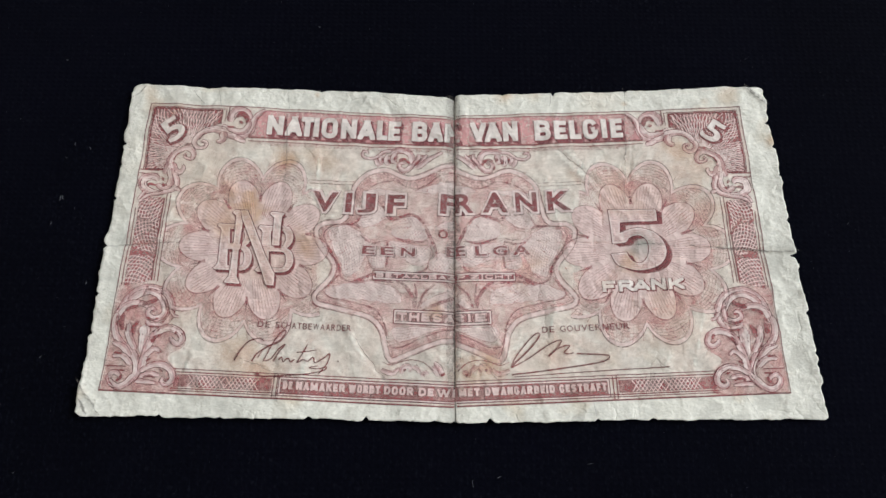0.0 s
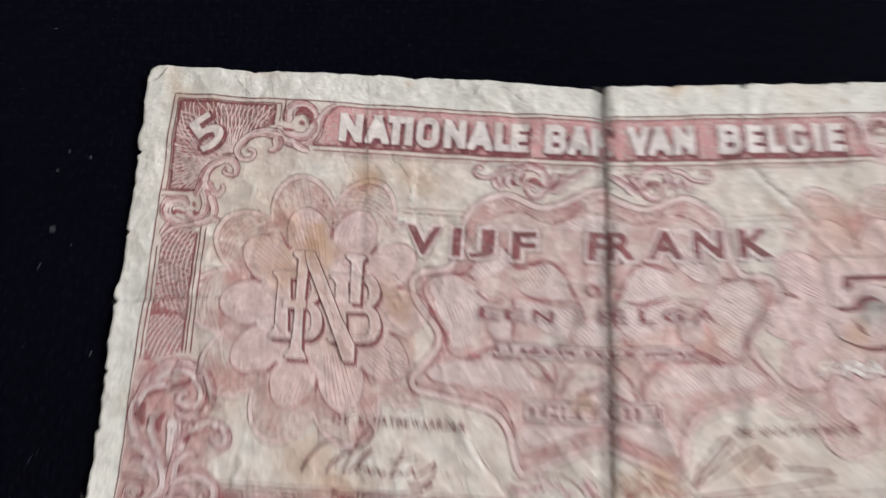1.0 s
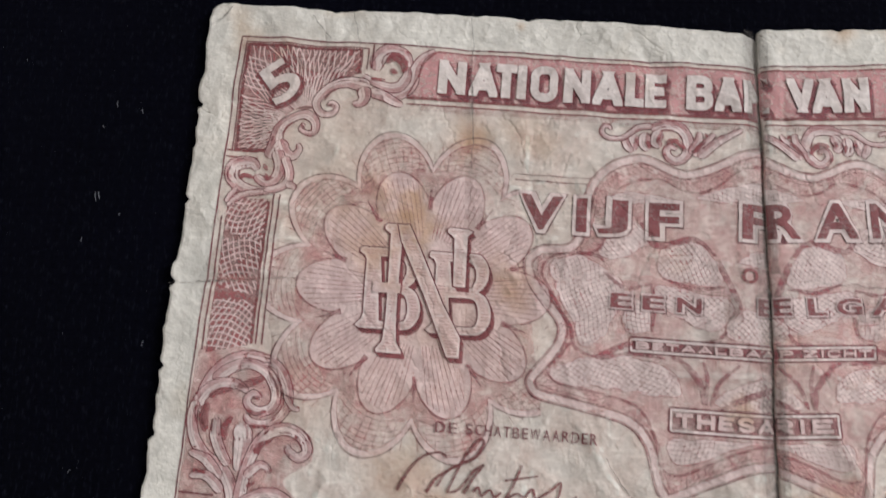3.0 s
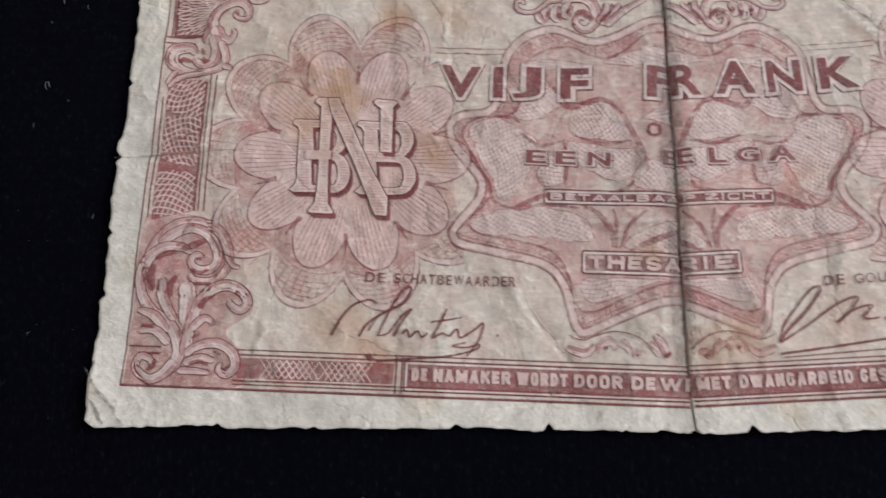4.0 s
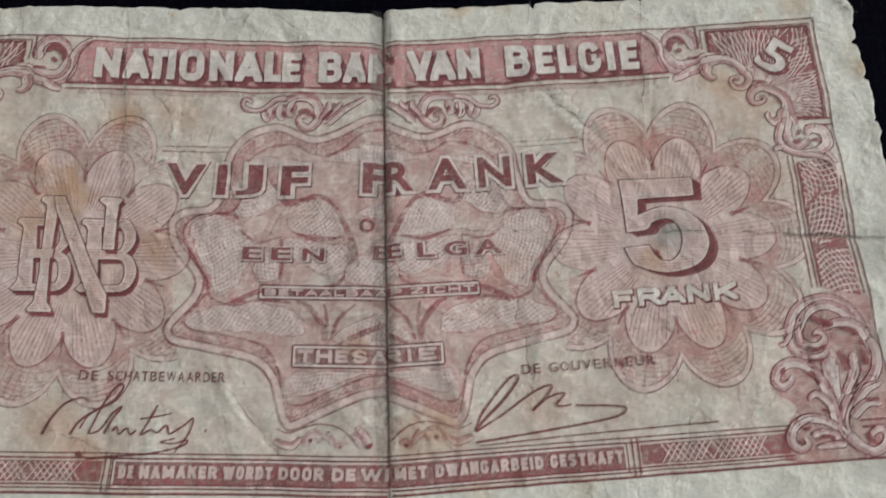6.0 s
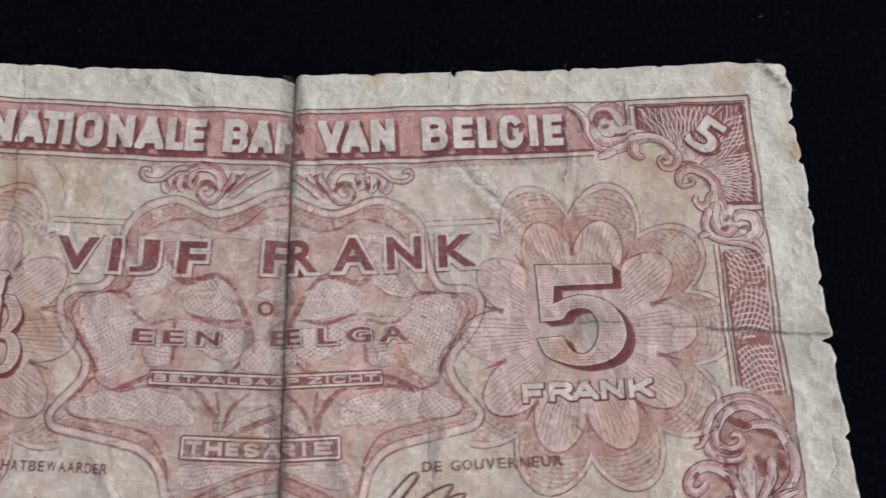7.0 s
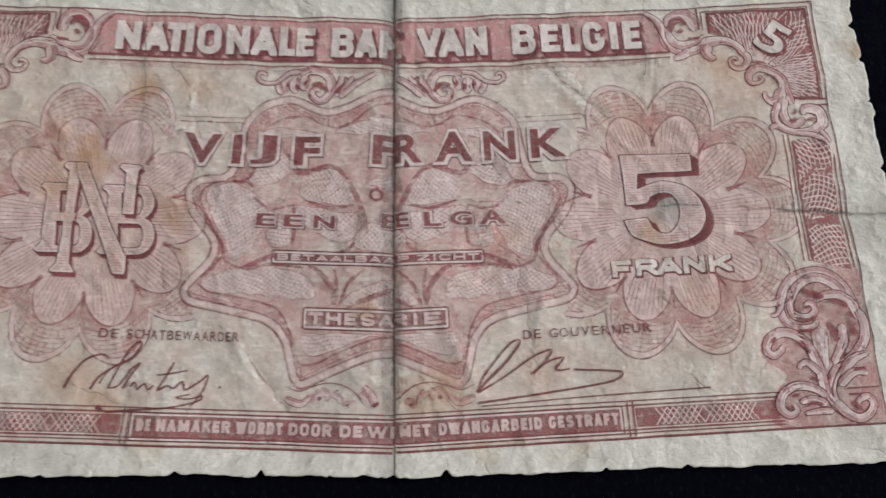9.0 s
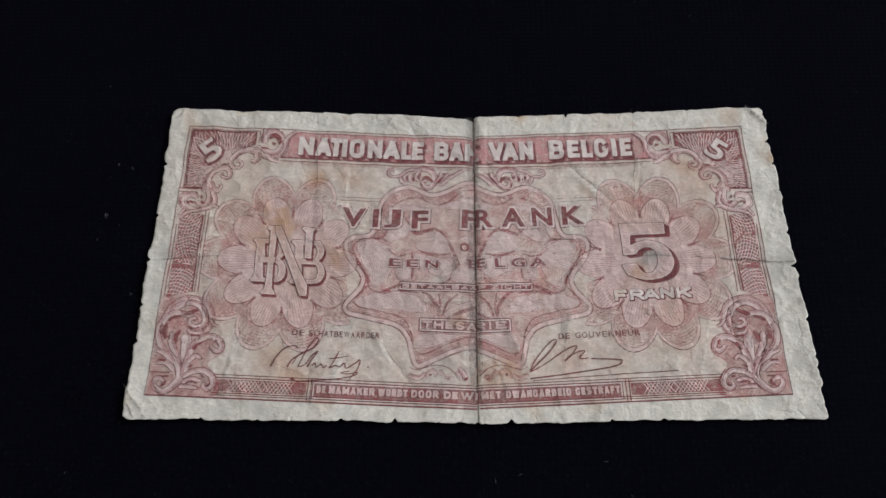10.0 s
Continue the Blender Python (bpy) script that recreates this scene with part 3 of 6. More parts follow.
def lay(bm, layer, cell=0.33):
    """Lays a flat mesh in design millimetres on both halves of the sheet; returns the laid mesh."""
    out = bmesh.new()
    for side in (-1, 1):
        c = bm.copy()
        for v in c.verts:
            x, y = to_sheet(v.co.x, v.co.y, side)
            v.co = (x, y, 0)
        cut = FOLD + 0.12 if side < 0 else FOLD + 0.01
        bmesh.ops.bisect_plane(c, geom=c.verts[:] + c.edges[:] + c.faces[:], plane_co=(cut, 0, 0), plane_no=(1, 0, 0),
                               clear_outer=side < 0, clear_inner=side > 0)
        if c.verts:
            for axis in (0, 1):
                lo, hi = min(v.co[axis] for v in c.verts), max(v.co[axis] for v in c.verts)
                for k in range(int(math.floor(lo / cell)) + 1, int(math.ceil(hi / cell))):
                    co, no = [0, 0, 0], [0, 0, 0]
                    co[axis], no[axis] = k * cell, 1
                    bmesh.ops.bisect_plane(c, geom=c.verts[:] + c.edges[:] + c.faces[:], plane_co=co, plane_no=no)
            xy = np.array([v.co[:2] for v in c.verts])
            zz = height(xy[:, 0], xy[:, 1], side) + LAYER[layer]
            for v, z in zip(c.verts, zz):
                v.co = (v.co.x * 0.001, v.co.y * 0.001, z * 0.001)
            tmp = bpy.data.meshes.new("tmp")
            c.to_mesh(tmp)
            out.from_mesh(tmp)
            bpy.data.meshes.remove(tmp)
        c.free()
    return out


def fill(name, pts, layer, mat, parent=None, label="", holes=(), cell=0.36):
    """A filled area with a closed outline."""
    bm = bmesh.new()
    loops = [pts, *holes]
    edges = []
    for loop in loops:
        vs = [bm.verts.new((p[0], p[1], 0)) for p in loop]
        edges += [bm.edges.new((vs[k], vs[(k + 1) % len(vs)])) for k in range(len(vs))]
    bmesh.ops.triangle_fill(bm, use_beauty=True, use_dissolve=False, edges=edges)
    ob = part(name, lay(bm, layer, cell), mat, parent or NOTE, label)
    bm.free()
    return ob


GLYPHS = {}


def glyph(ch, bold):
    """A letter of the built-in font as a flat mesh scaled to a unit box."""
    key = (ch, bold)
    if key not in GLYPHS:
        cu = bpy.data.curves.new("letter", "FONT")
        cu.body, cu.size, cu.offset, cu.resolution_u, cu.fill_mode = ch, 1.0, bold, 4, "FRONT"
        ob = bpy.data.objects.new("letter", cu)
        me = ob.to_mesh()
        bm = bmesh.new()
        bm.from_mesh(me)
        ob.to_mesh_clear()
        bpy.data.objects.remove(ob)
        bpy.data.curves.remove(cu)
        xs, ys = [v.co.x for v in bm.verts], [v.co.y for v in bm.verts]
        x0, x1, y0, y1 = min(xs), max(xs), min(ys), max(ys)
        GLYPHS[key] = (bm, x0, x1, y0, y1)
    return GLYPHS[key]


def put_letter(bm, ch, a0, a1, b0, b1, bold=0.0, grow=0.0, shift=(0.0, 0.0), turn=0.0, slope=0.0):
    """Adds a letter that fills the box a0..a1, b0..b1. grow: outline widened by that many mm."""
    src, x0, x1, y0, y1 = glyph(ch, bold)
    if grow:
        # the widened letter has its own glyph; its box grows by the same amount on each side
        unit = (b1 - b0) / (y1 - y0)
        src, x0, x1, y0, y1 = glyph(ch, round(bold + grow / unit, 4))
        a0, a1, b0, b1 = a0 - grow, a1 + grow, b0 - grow, b1 + grow
    made = {}
    ca, cb = (a0 + a1) / 2, (b0 + b1) / 2
    co, si = math.cos(turn), math.sin(turn)
    for v in src.verts:
        x = (v.co.x - x0) / (x1 - x0) * (a1 - a0) - (a1 - a0) / 2
        y = (v.co.y - y0) / (y1 - y0) * (b1 - b0) - (b1 - b0) / 2
        made[v] = bm.verts.new((ca + co * x - si * y + shift[0], cb + si * x + co * y + shift[1] + slope * x, 0))
    for f in src.faces:
        bm.faces.new([made[v] for v in f.verts])


WIDE = {"I": 0.42, "W": 1.45, "M": 1.25, "J": 0.72, "E": 0.82, "F": 0.8, "L": 0.8, "T": 0.95, " ": 0.55, ".": 0.3}


def spaced(text, a0, a1, gap=0.22):
    """Letter boxes of a word set between a0 and a1."""
    w = [WIDE.get(c, 1.0) for c in text]
    total = sum(w) + gap * (len(text) - 1)
    k, at, out = (a1 - a0) / total, a0, []
    for c, wd in zip(text, w):
        out.append((c, at, at + wd * k))
        at += (wd + gap) * k
    return out


def word(name, boxes, b0, b1, layer, mat, parent=None, label="", **more):
    bm = bmesh.new()
    for ch, a0, a1 in boxes:
        if ch != " ":
            put_letter(bm, ch, a0, a1, b0, b1, **more)
    ob = part(name, lay(bm, layer, 0.25), mat, parent or NOTE, label)
    bm.free()
    return ob


# Block capitals drawn with a broad flat stroke; each letter by its strokes in a unit box
BLOCK = {
    "N": [[(0, 0), (0, 1)], [(0, 1), (1, 0)], [(1, 0), (1, 1)]], "A": [[(0, 0), (0.5, 1)], [(0.5, 1), (1, 0)], [(0.25, 0.26), (0.75, 0.26)]],
    "T": [[(0, 1), (1, 1)], [(0.5, 1), (0.5, 0)]], "I": [[(0.5, 0), (0.5, 1)]], "L": [[(0, 1), (0, 0)], [(0, 0), (1, 0)]],
    "E": [[(0, 0), (0, 1)], [(0, 1), (1, 1)], [(0, 0.5), (0.85, 0.5)], [(0, 0), (1, 0)]], "F": [[(0, 0), (0, 1)], [(0, 1), (1, 1)], [(0, 0.48), (0.8, 0.48)]],
    "V": [[(0, 1), (0.5, 0)], [(0.5, 0), (1, 1)]], "K": [[(0, 0), (0, 1)], [(0.1, 0.42), (1, 1)], [(0.32, 0.6), (1, 0)]],
    "O": [[(0, 0.5), (0, 0.8), (0.25, 1), (0.75, 1), (1, 0.8), (1, 0.5), (1, 0.2), (0.75, 0), (0.25, 0), (0, 0.2), (0, 0.5)]],
    "G": [[(1, 0.78), (0.75, 1), (0.25, 1), (0, 0.8), (0, 0.2), (0.25, 0), (0.75, 0), (1, 0.2), (1, 0.42)], [(1, 0.45), (0.6, 0.45)]],
    "B": [[(0, 0), (0, 1)], [(0, 1), (0.65, 1), (0.92, 0.88), (0.92, 0.66), (0.65, 0.54), (0, 0.54)], [(0.6, 0.54), (0.9, 0.46), (1, 0.26), (0.9, 0.06), (0.65, 0), (0, 0)]],
    "D": [[(0, 0), (0, 1)], [(0, 1), (0.6, 1), (1, 0.75), (1, 0.25), (0.6, 0), (0, 0)]], "M": [[(0, 0), (0, 1)], [(0, 1), (0.5, 0.3)], [(0.5, 0.3), (1, 1)], [(1, 1), (1, 0)]],
    "W": [[(0, 1), (0.25, 0)], [(0.25, 0), (0.5, 0.8)], [(0.5, 0.8), (0.75, 0)], [(0.75, 0), (1, 1)]], "H": [[(0, 0), (0, 1)], [(1, 0), (1, 1)], [(0, 0.5), (1, 0.5)]],
    "S": [[(1, 0.8), (0.7, 1), (0.3, 1), (0, 0.8), (0.1, 0.6), (0.9, 0.4), (1, 0.2), (0.7, 0), (0.3, 0), (0, 0.2)]], "U": [[(0, 1), (0, 0.25), (0.3, 0), (0.7, 0), (1, 0.25), (1, 1)]],
    "C": [[(1, 0.78), (0.75, 1), (0.25, 1), (0, 0.8), (0, 0.2), (0.25, 0), (0.75, 0), (1, 0.22)]], "Z": [[(0, 1), (1, 1)], [(1, 1), (0, 0)], [(0, 0), (1, 0)]],
    "P": [[(0, 0), (0, 1)], [(0, 1), (0.7, 1), (1, 0.88), (1, 0.6), (0.7, 0.46), (0, 0.46)]],
    "R": [[(0, 0), (0, 1)], [(0, 1), (0.7, 1), (1, 0.88), (1, 0.62), (0.7, 0.5), (0, 0.5)], [(0.5, 0.5), (1, 0)]],
}


def block_word(name, boxes, b0, b1, stroke, layer, mat, parent, label="", grow=0.0, shift=(0.0, 0.0)):
    rib = Ribbons()
    for ch, a0, a1 in boxes:
        x0, x1, y0, y1 = a0 + stroke / 2, a1 - stroke / 2, b0 + stroke * 0.42, b1 - stroke * 0.42
        clip = ((a0 - grow + shift[0], b0 - grow + shift[1]), (a1 + grow + shift[0], b1 + grow + shift[1]))
        for line in BLOCK[ch]:
            pts = [(x0 + (x1 - x0) * p, y0 + (y1 - y0) * q) for p, q in line]
            if len(pts) == 2:
                (xa, ya), (xb, yb) = pts
                ln = math.hypot(xb - xa, yb - ya) or 1.0
                bar = abs(yb - ya) < 0.01
                more = (stroke * 0.5 + grow if ch in "TLEFZ" else 0.0) if bar else stroke * 0.8 + grow
                ux, uy = (xb - xa) / ln * more, (yb - ya) / ln * more
                inner = ch in "KR" and abs(xb - xa) > 0.01
                rib.add(straight((xa - (0 if inner else ux), ya - (0 if inner else uy)), (xb + ux, yb + uy), step=0.2), stroke + 2 * grow, layer, shift=shift, clip=clip)
            else:
                rib.add(curve_points(pts, 0.12), stroke * 0.9 + 2 * grow, layer, shift=shift)
    return rib.done(name, mat, parent, label)


# Border: thin outer rule and inner double rules
def border():
    thin, thick = Ribbons(), Ribbons()
    thin.add(straight((-47.0, -21.4), (-47.0, 20.5), (47.0, 20.5), (47.0, -21.4), (-47.0, -21.4)), 0.13, "line")
    for s in (-1, 1):
        thin.add(straight((s * 46.5, 10.0), (s * 46.5, 20.0), (s * 35.6, 20.0), (s * 35.6, 18.0)), 0.12, "line")
        thin.add(straight((s * 35.2, 20.4), (s * 35.2, 18.1)), 0.16, "line")
        for off in (42.3, 41.8):
            thin.add(straight((s * off, 6.4), (s * off, -6.2)), 0.13, "line")
        thin.add(straight((s * 46.5, 4.2), (s * 46.5, -7.0)), 0.13, "line")
        thick.add(straight((s * 42.65, 5.7), (s * 42.65, -6.2)), 0.22, "line")
        thick.add(straight((s * 46.9, 10.05), (s * 44.2, 10.05)), 0.16, "line")
        thick.add(straight((s * 46.9, 9.45), (s * 44.2, 9.45)), 0.16, "line")
        thin.add(straight((s * 46.8, -18.1), (s * 43.9, -18.1)), 0.14, "line")
        thick.add(straight((s * 45.9, -18.65), (s * 43.9, -18.65)), 0.2, "line")
    for b in (-18.1, -20.95):
        thin.add(straight((-37.8, b), (37.8, b)), 0.12, "line")
    thick.add(straight((-47.0, -21.35), (47.0, -21.35)), 0.20, "line")
    thick.add(straight((-37.8, -20.65), (37.8, -20.65)), 0.16, "line")
    thick.add(straight((-37.8, -18.5), (37.8, -18.5)), 0.16, "line")
    thin.done("outer_rule", M_LINE, label="thin dark red printed border rules")
    thick.done("inner_rule", M_DARK, label="heavier dark red printed border rules")


border()


fill("ground_wash", [(-46.9, -21.3), (46.9, -21.3), (46.9, 20.4), (-46.9, 20.4)], "wash", M_WASH, label="faint pink wash inside the printed border", cell=0.6)


# Panels with engine-turned line work
def inside(poly, p):
    x, y = p[:, 0], p[:, 1]
    hit = np.zeros(len(p), bool)
    q = np.asarray(poly)
    for (x0, y0), (x1, y1) in zip(q, np.roll(q, -1, 0)):
        if y0 != y1:
            hit ^= ((y0 > y) != (y1 > y)) & (x < (x1 - x0) * (y - y0) / (y1 - y0) + x0)
    return hit


def clipped(rib, pts, poly, width, layer):
    ok = inside(poly, pts)
    start = None
    for k in range(len(pts) + 1):
        if k < len(pts) and ok[k]:
            start = k if start is None else start
        elif start is not None:
            if k - start > 2:
                rib.add(pts[start:k], width, layer)
            start = None


def corner_panel(s):
    outline = [(-46.25, 10.2), (-46.25, 19.75), (-36.2, 19.75), (-36.2, 17.6)]
    curve = curve_points([(-36.2, 17.6), (-38.4, 16.8), (-39.7, 15.2), (-40.0, 14.2), (-41.6, 13.9), (-42.8, 12.4), (-43.4, 10.2)], 0.5)
    poly = [(s * -a, b) for a, b in outline + curve[1:].tolist()]
    ob = fill("corner_panel", poly, "tint", M_PANEL, label="dark red corner panel with pale engine-turned lines")
    dark = Ribbons()
    dark.add(straight(*[(s * -a, b) for a, b in ((-43.6, 10.2), (-46.25, 10.2), (-46.25, 19.75), (-36.2, 19.75), (-36.2, 17.6))]), 0.3, "hatch")
    dark.done("panel_edge", M_DARK, ob)
    rib = Ribbons()
    # fans of wavy crossed lines spread from under the numeral, with dark clefts between them
    for lo, hi, n, lean in ((56, 119, 14, 0.030), (125, 153, 7, 0.060), (159, 218, 15, 0.036)):
        for k in range(n):
            a0 = radians(lo + (hi - lo) * (k + 0.5) / n)
            d = np.linspace(1.5, 11.0 - 0.5 * (k % 3), 60)
            for sg in (-1, 1):
                turn = a0 + sg * lean * (d - 6.0) * 1.1 + 0.012 * np.sin(d * 2.6 + k)
                keep = (turn > radians(lo - 3)) & (turn < radians(hi + 3))
                pts = np.stack([-s * (-40.4 + d * np.cos(turn)), 12.9 + d * np.sin(turn)], -1)[keep]
                if len(pts) > 3:
                    clipped(rib, pts, poly, 0.098 + 0.03 * math.sin(2.1 * k + sg), "hatch")
    rib.done("engine_turning", M_TURNED, ob, kind="stuff")
    # small slanted numeral
    turn = radians(40) if s < 0 else radians(-40)
    bm = bmesh.new()
    c, half, low, high = (-43.0, 1.5, 14.6, 18.2) if s < 0 else (42.5, 1.4, 15.0, 18.5)
    put_letter(bm, "5", c - half, c + half, low, high, bold=0.02, grow=0.26, shift=(0.16, -0.14), turn=turn)
    part("numeral_side", lay(bm, "line", 0.4), M_DARK, ob)
    bm.free()
    bm = bmesh.new()
    put_letter(bm, "5", c - half, c + half, low, high, bold=0.02, turn=turn)
    part("corner_numeral", lay(bm, "dark", 0.4), M_PALE, ob, "small pale slanted numeral")
    bm.free()


def side_panel(s):
    poly = [(s * 46.2, 5.3), (s * 46.2, -7.2), (s * 42.75, -6.3), (s * 42.75, 5.9), (s * 45.0, 5.9)]
    ob = fill("side_panel", poly, "tint", M_PANEL, label="dark red side panel with pale crossed lines")
    rib = Ribbons()
    # three netted fields, the arcs and the leaning lines each with their own spacing
    t = np.linspace(0, 1, 40)
    for top, bot, bow, tilt, sway in ((6.0, 2.7, -0.55, -0.9, 0.9), (2.3, -1.8, 0.5, -0.35, -1.1), (-2.9, -7.0, 0.45, 0.9, 1.3)):
        high = top + 0.30 * np.sin(t * math.pi) - 0.25 * tilt * (t - 0.5)
        low = bot - 0.25 * np.sin(t * math.pi) - 0.6 * (t - 0.5)
        for k in range(-4, 16):
            b = top - 0.53 * k + bow * np.sin(t * math.pi) - tilt * (t - 0.5) + 0.05 * np.sin(9 * t + k)
            keep = (b < high) & (b > low)
            if keep.sum() > 4:
                clipped(rib, np.stack([s * (46.1 - 3.3 * t), b], -1)[keep], poly, 0.115 + 0.02 * math.sin(3 * k), "hatch")
        for k in range(-6, 18):
            v = top + 0.3 - (top - bot + 0.6) * t
            u = 46.3 - 0.47 * k + sway * (t - 0.5) * 1.6 + 0.35 * np.sin(t * math.pi)
            w = np.clip((46.1 - u) / 3.3, 0, 1)
            keep = (v < np.interp(w, t, high)) & (v > np.interp(w, t, low))
            if keep.sum() > 4:
                clipped(rib, np.stack([s * u, v], -1)[keep], poly, 0.105, "hatch")
    rib.done("engine_turning", M_TURNED, ob, kind="stuff")


def foot_panel(s):
    poly = [(s * 37.4, -18.75), (s * 24.3, -18.75), (s * 24.3, -20.45), (s * 37.4, -20.45)]
    ob = fill("foot_panel", poly, "tint", M_PANEL, label="dark red bottom panel with pale crossed lines")
    rib = Ribbons()
    for lo, hi in ((34.9, 31.0), (30.0, 26.7)):
        n = int((lo - hi) / 0.55)
        for k in range(n + 1):
            a = lo - k * 0.55
            for sg in (-1, 1):
                rib.add(straight((s * (a - 0.55 * sg), -18.85), (s * (a + 0.55 * sg), -20.35)), 0.105, "hatch")
    rib.done("engine_turning", M_TURNED, ob, kind="stuff")
    edge = Ribbons()
    edge.add(straight((s * 24.1, -18.2), (s * 24.1, -21.2)), 0.18, "line")
    edge.add(straight((s * 23.6, -18.2), (s * 23.6, -21.2)), 0.14, "line")
    edge.done("panel_edge", M_DARK, ob)


for s in (-1, 1):
    corner_panel(s)
    side_panel(s)
    foot_panel(s)


# Heading band with its letters
def heading():
    left = curve_points([(-31.9, 15.9), (-31.2, 17.4), (-30.6, 19.0), (-29.6, 20.05)], 0.4).tolist()
    poly = left + mirror(left)[::-1]
    band = fill("heading_band", poly, "tint", M_BAND, label="pink printed heading band with dark red rules")
    rib = Ribbons()
    rib.add(straight((-29.6, 20.08), (29.6, 20.08)), 0.14, "line")
    rib.add(curve_points(left), 0.12, "line")
    rib.add(curve_points(mirror(left)), 0.12, "line")
    rib.add(straight((-31.9, 15.75), (31.9, 15.75)), 0.26, "line")
    rib.add(straight((-31.9, 15.2), (31.9, 15.2)), 0.13, "line")
    rib.done("band_rule", M_DARK, band)
    fringe = Ribbons()
    for k in range(300):
        a = -30.5 + 61 * k / 299
        fringe.add(np.array([(a, 15.1), (a - 0.1, 14.85), (a - 0.22, 14.6)]), 0.07, "line")
    fringe.done("fringe", M_FAINT, band, kind="stuff")
    words = [
        [("N", -29.3, -26.9), ("A", -26.6, -24.1), ("T", -24.3, -22.5), ("I", -22.5, -21.6), ("O", -21.3, -18.9), ("N", -18.4, -16.1), ("A", -15.9, -13.3), ("L", -13.1, -11.5), ("E", -11.4, -9.6)],
        [("B", -7.9, -5.6), ("A", -5.5, -3.3), ("N", -3.1, -1.0), ("K", 1.9, 4.85)],
        [("V", 6.5, 8.9), ("A", 8.6, 11.1), ("N", 11.3, 13.5)],
        [("B", 16.0, 18.4), ("E", 18.9, 20.8), ("L", 21.2, 22.9), ("G", 23.2, 25.4), ("I", 25.9, 26.8), ("E", 27.3, 29.1)],
    ]
    for boxes in words:
        block_word("letter_side", boxes, 16.3, 19.35, 0.80, "gap", M_PLATE, band, grow=0.04, shift=(0.40, -0.50))
        block_word("letter_side", boxes, 16.3, 19.35, 0.80, "fill", M_PLATE, band, grow=0.06, shift=(0.24, -0.28))
        block_word("letter_side", boxes, 16.3, 19.35, 0.80, "line", M_DARK, band, grow=0.07, shift=(0.06, -0.08))
        for one in boxes:
            block_word("heading_letter", [one], 16.3, 19.35, 0.80, "dark", M_PALE, band, "pale block letter")


heading()


# Rosettes of ten petals behind the monogram and the numeral
def petals(tip, cusp, centre, power=0.8, n=420):
    th = np.linspace(0, 2 * math.pi, n, endpoint=False)
    lobe = np.abs(np.sin((th - math.pi / 2) * 5)) ** power
    r = cusp + (tip - cusp) * lobe
    return np.stack([centre[0] + r * np.cos(th), centre[1] + r * np.sin(th)], -1)


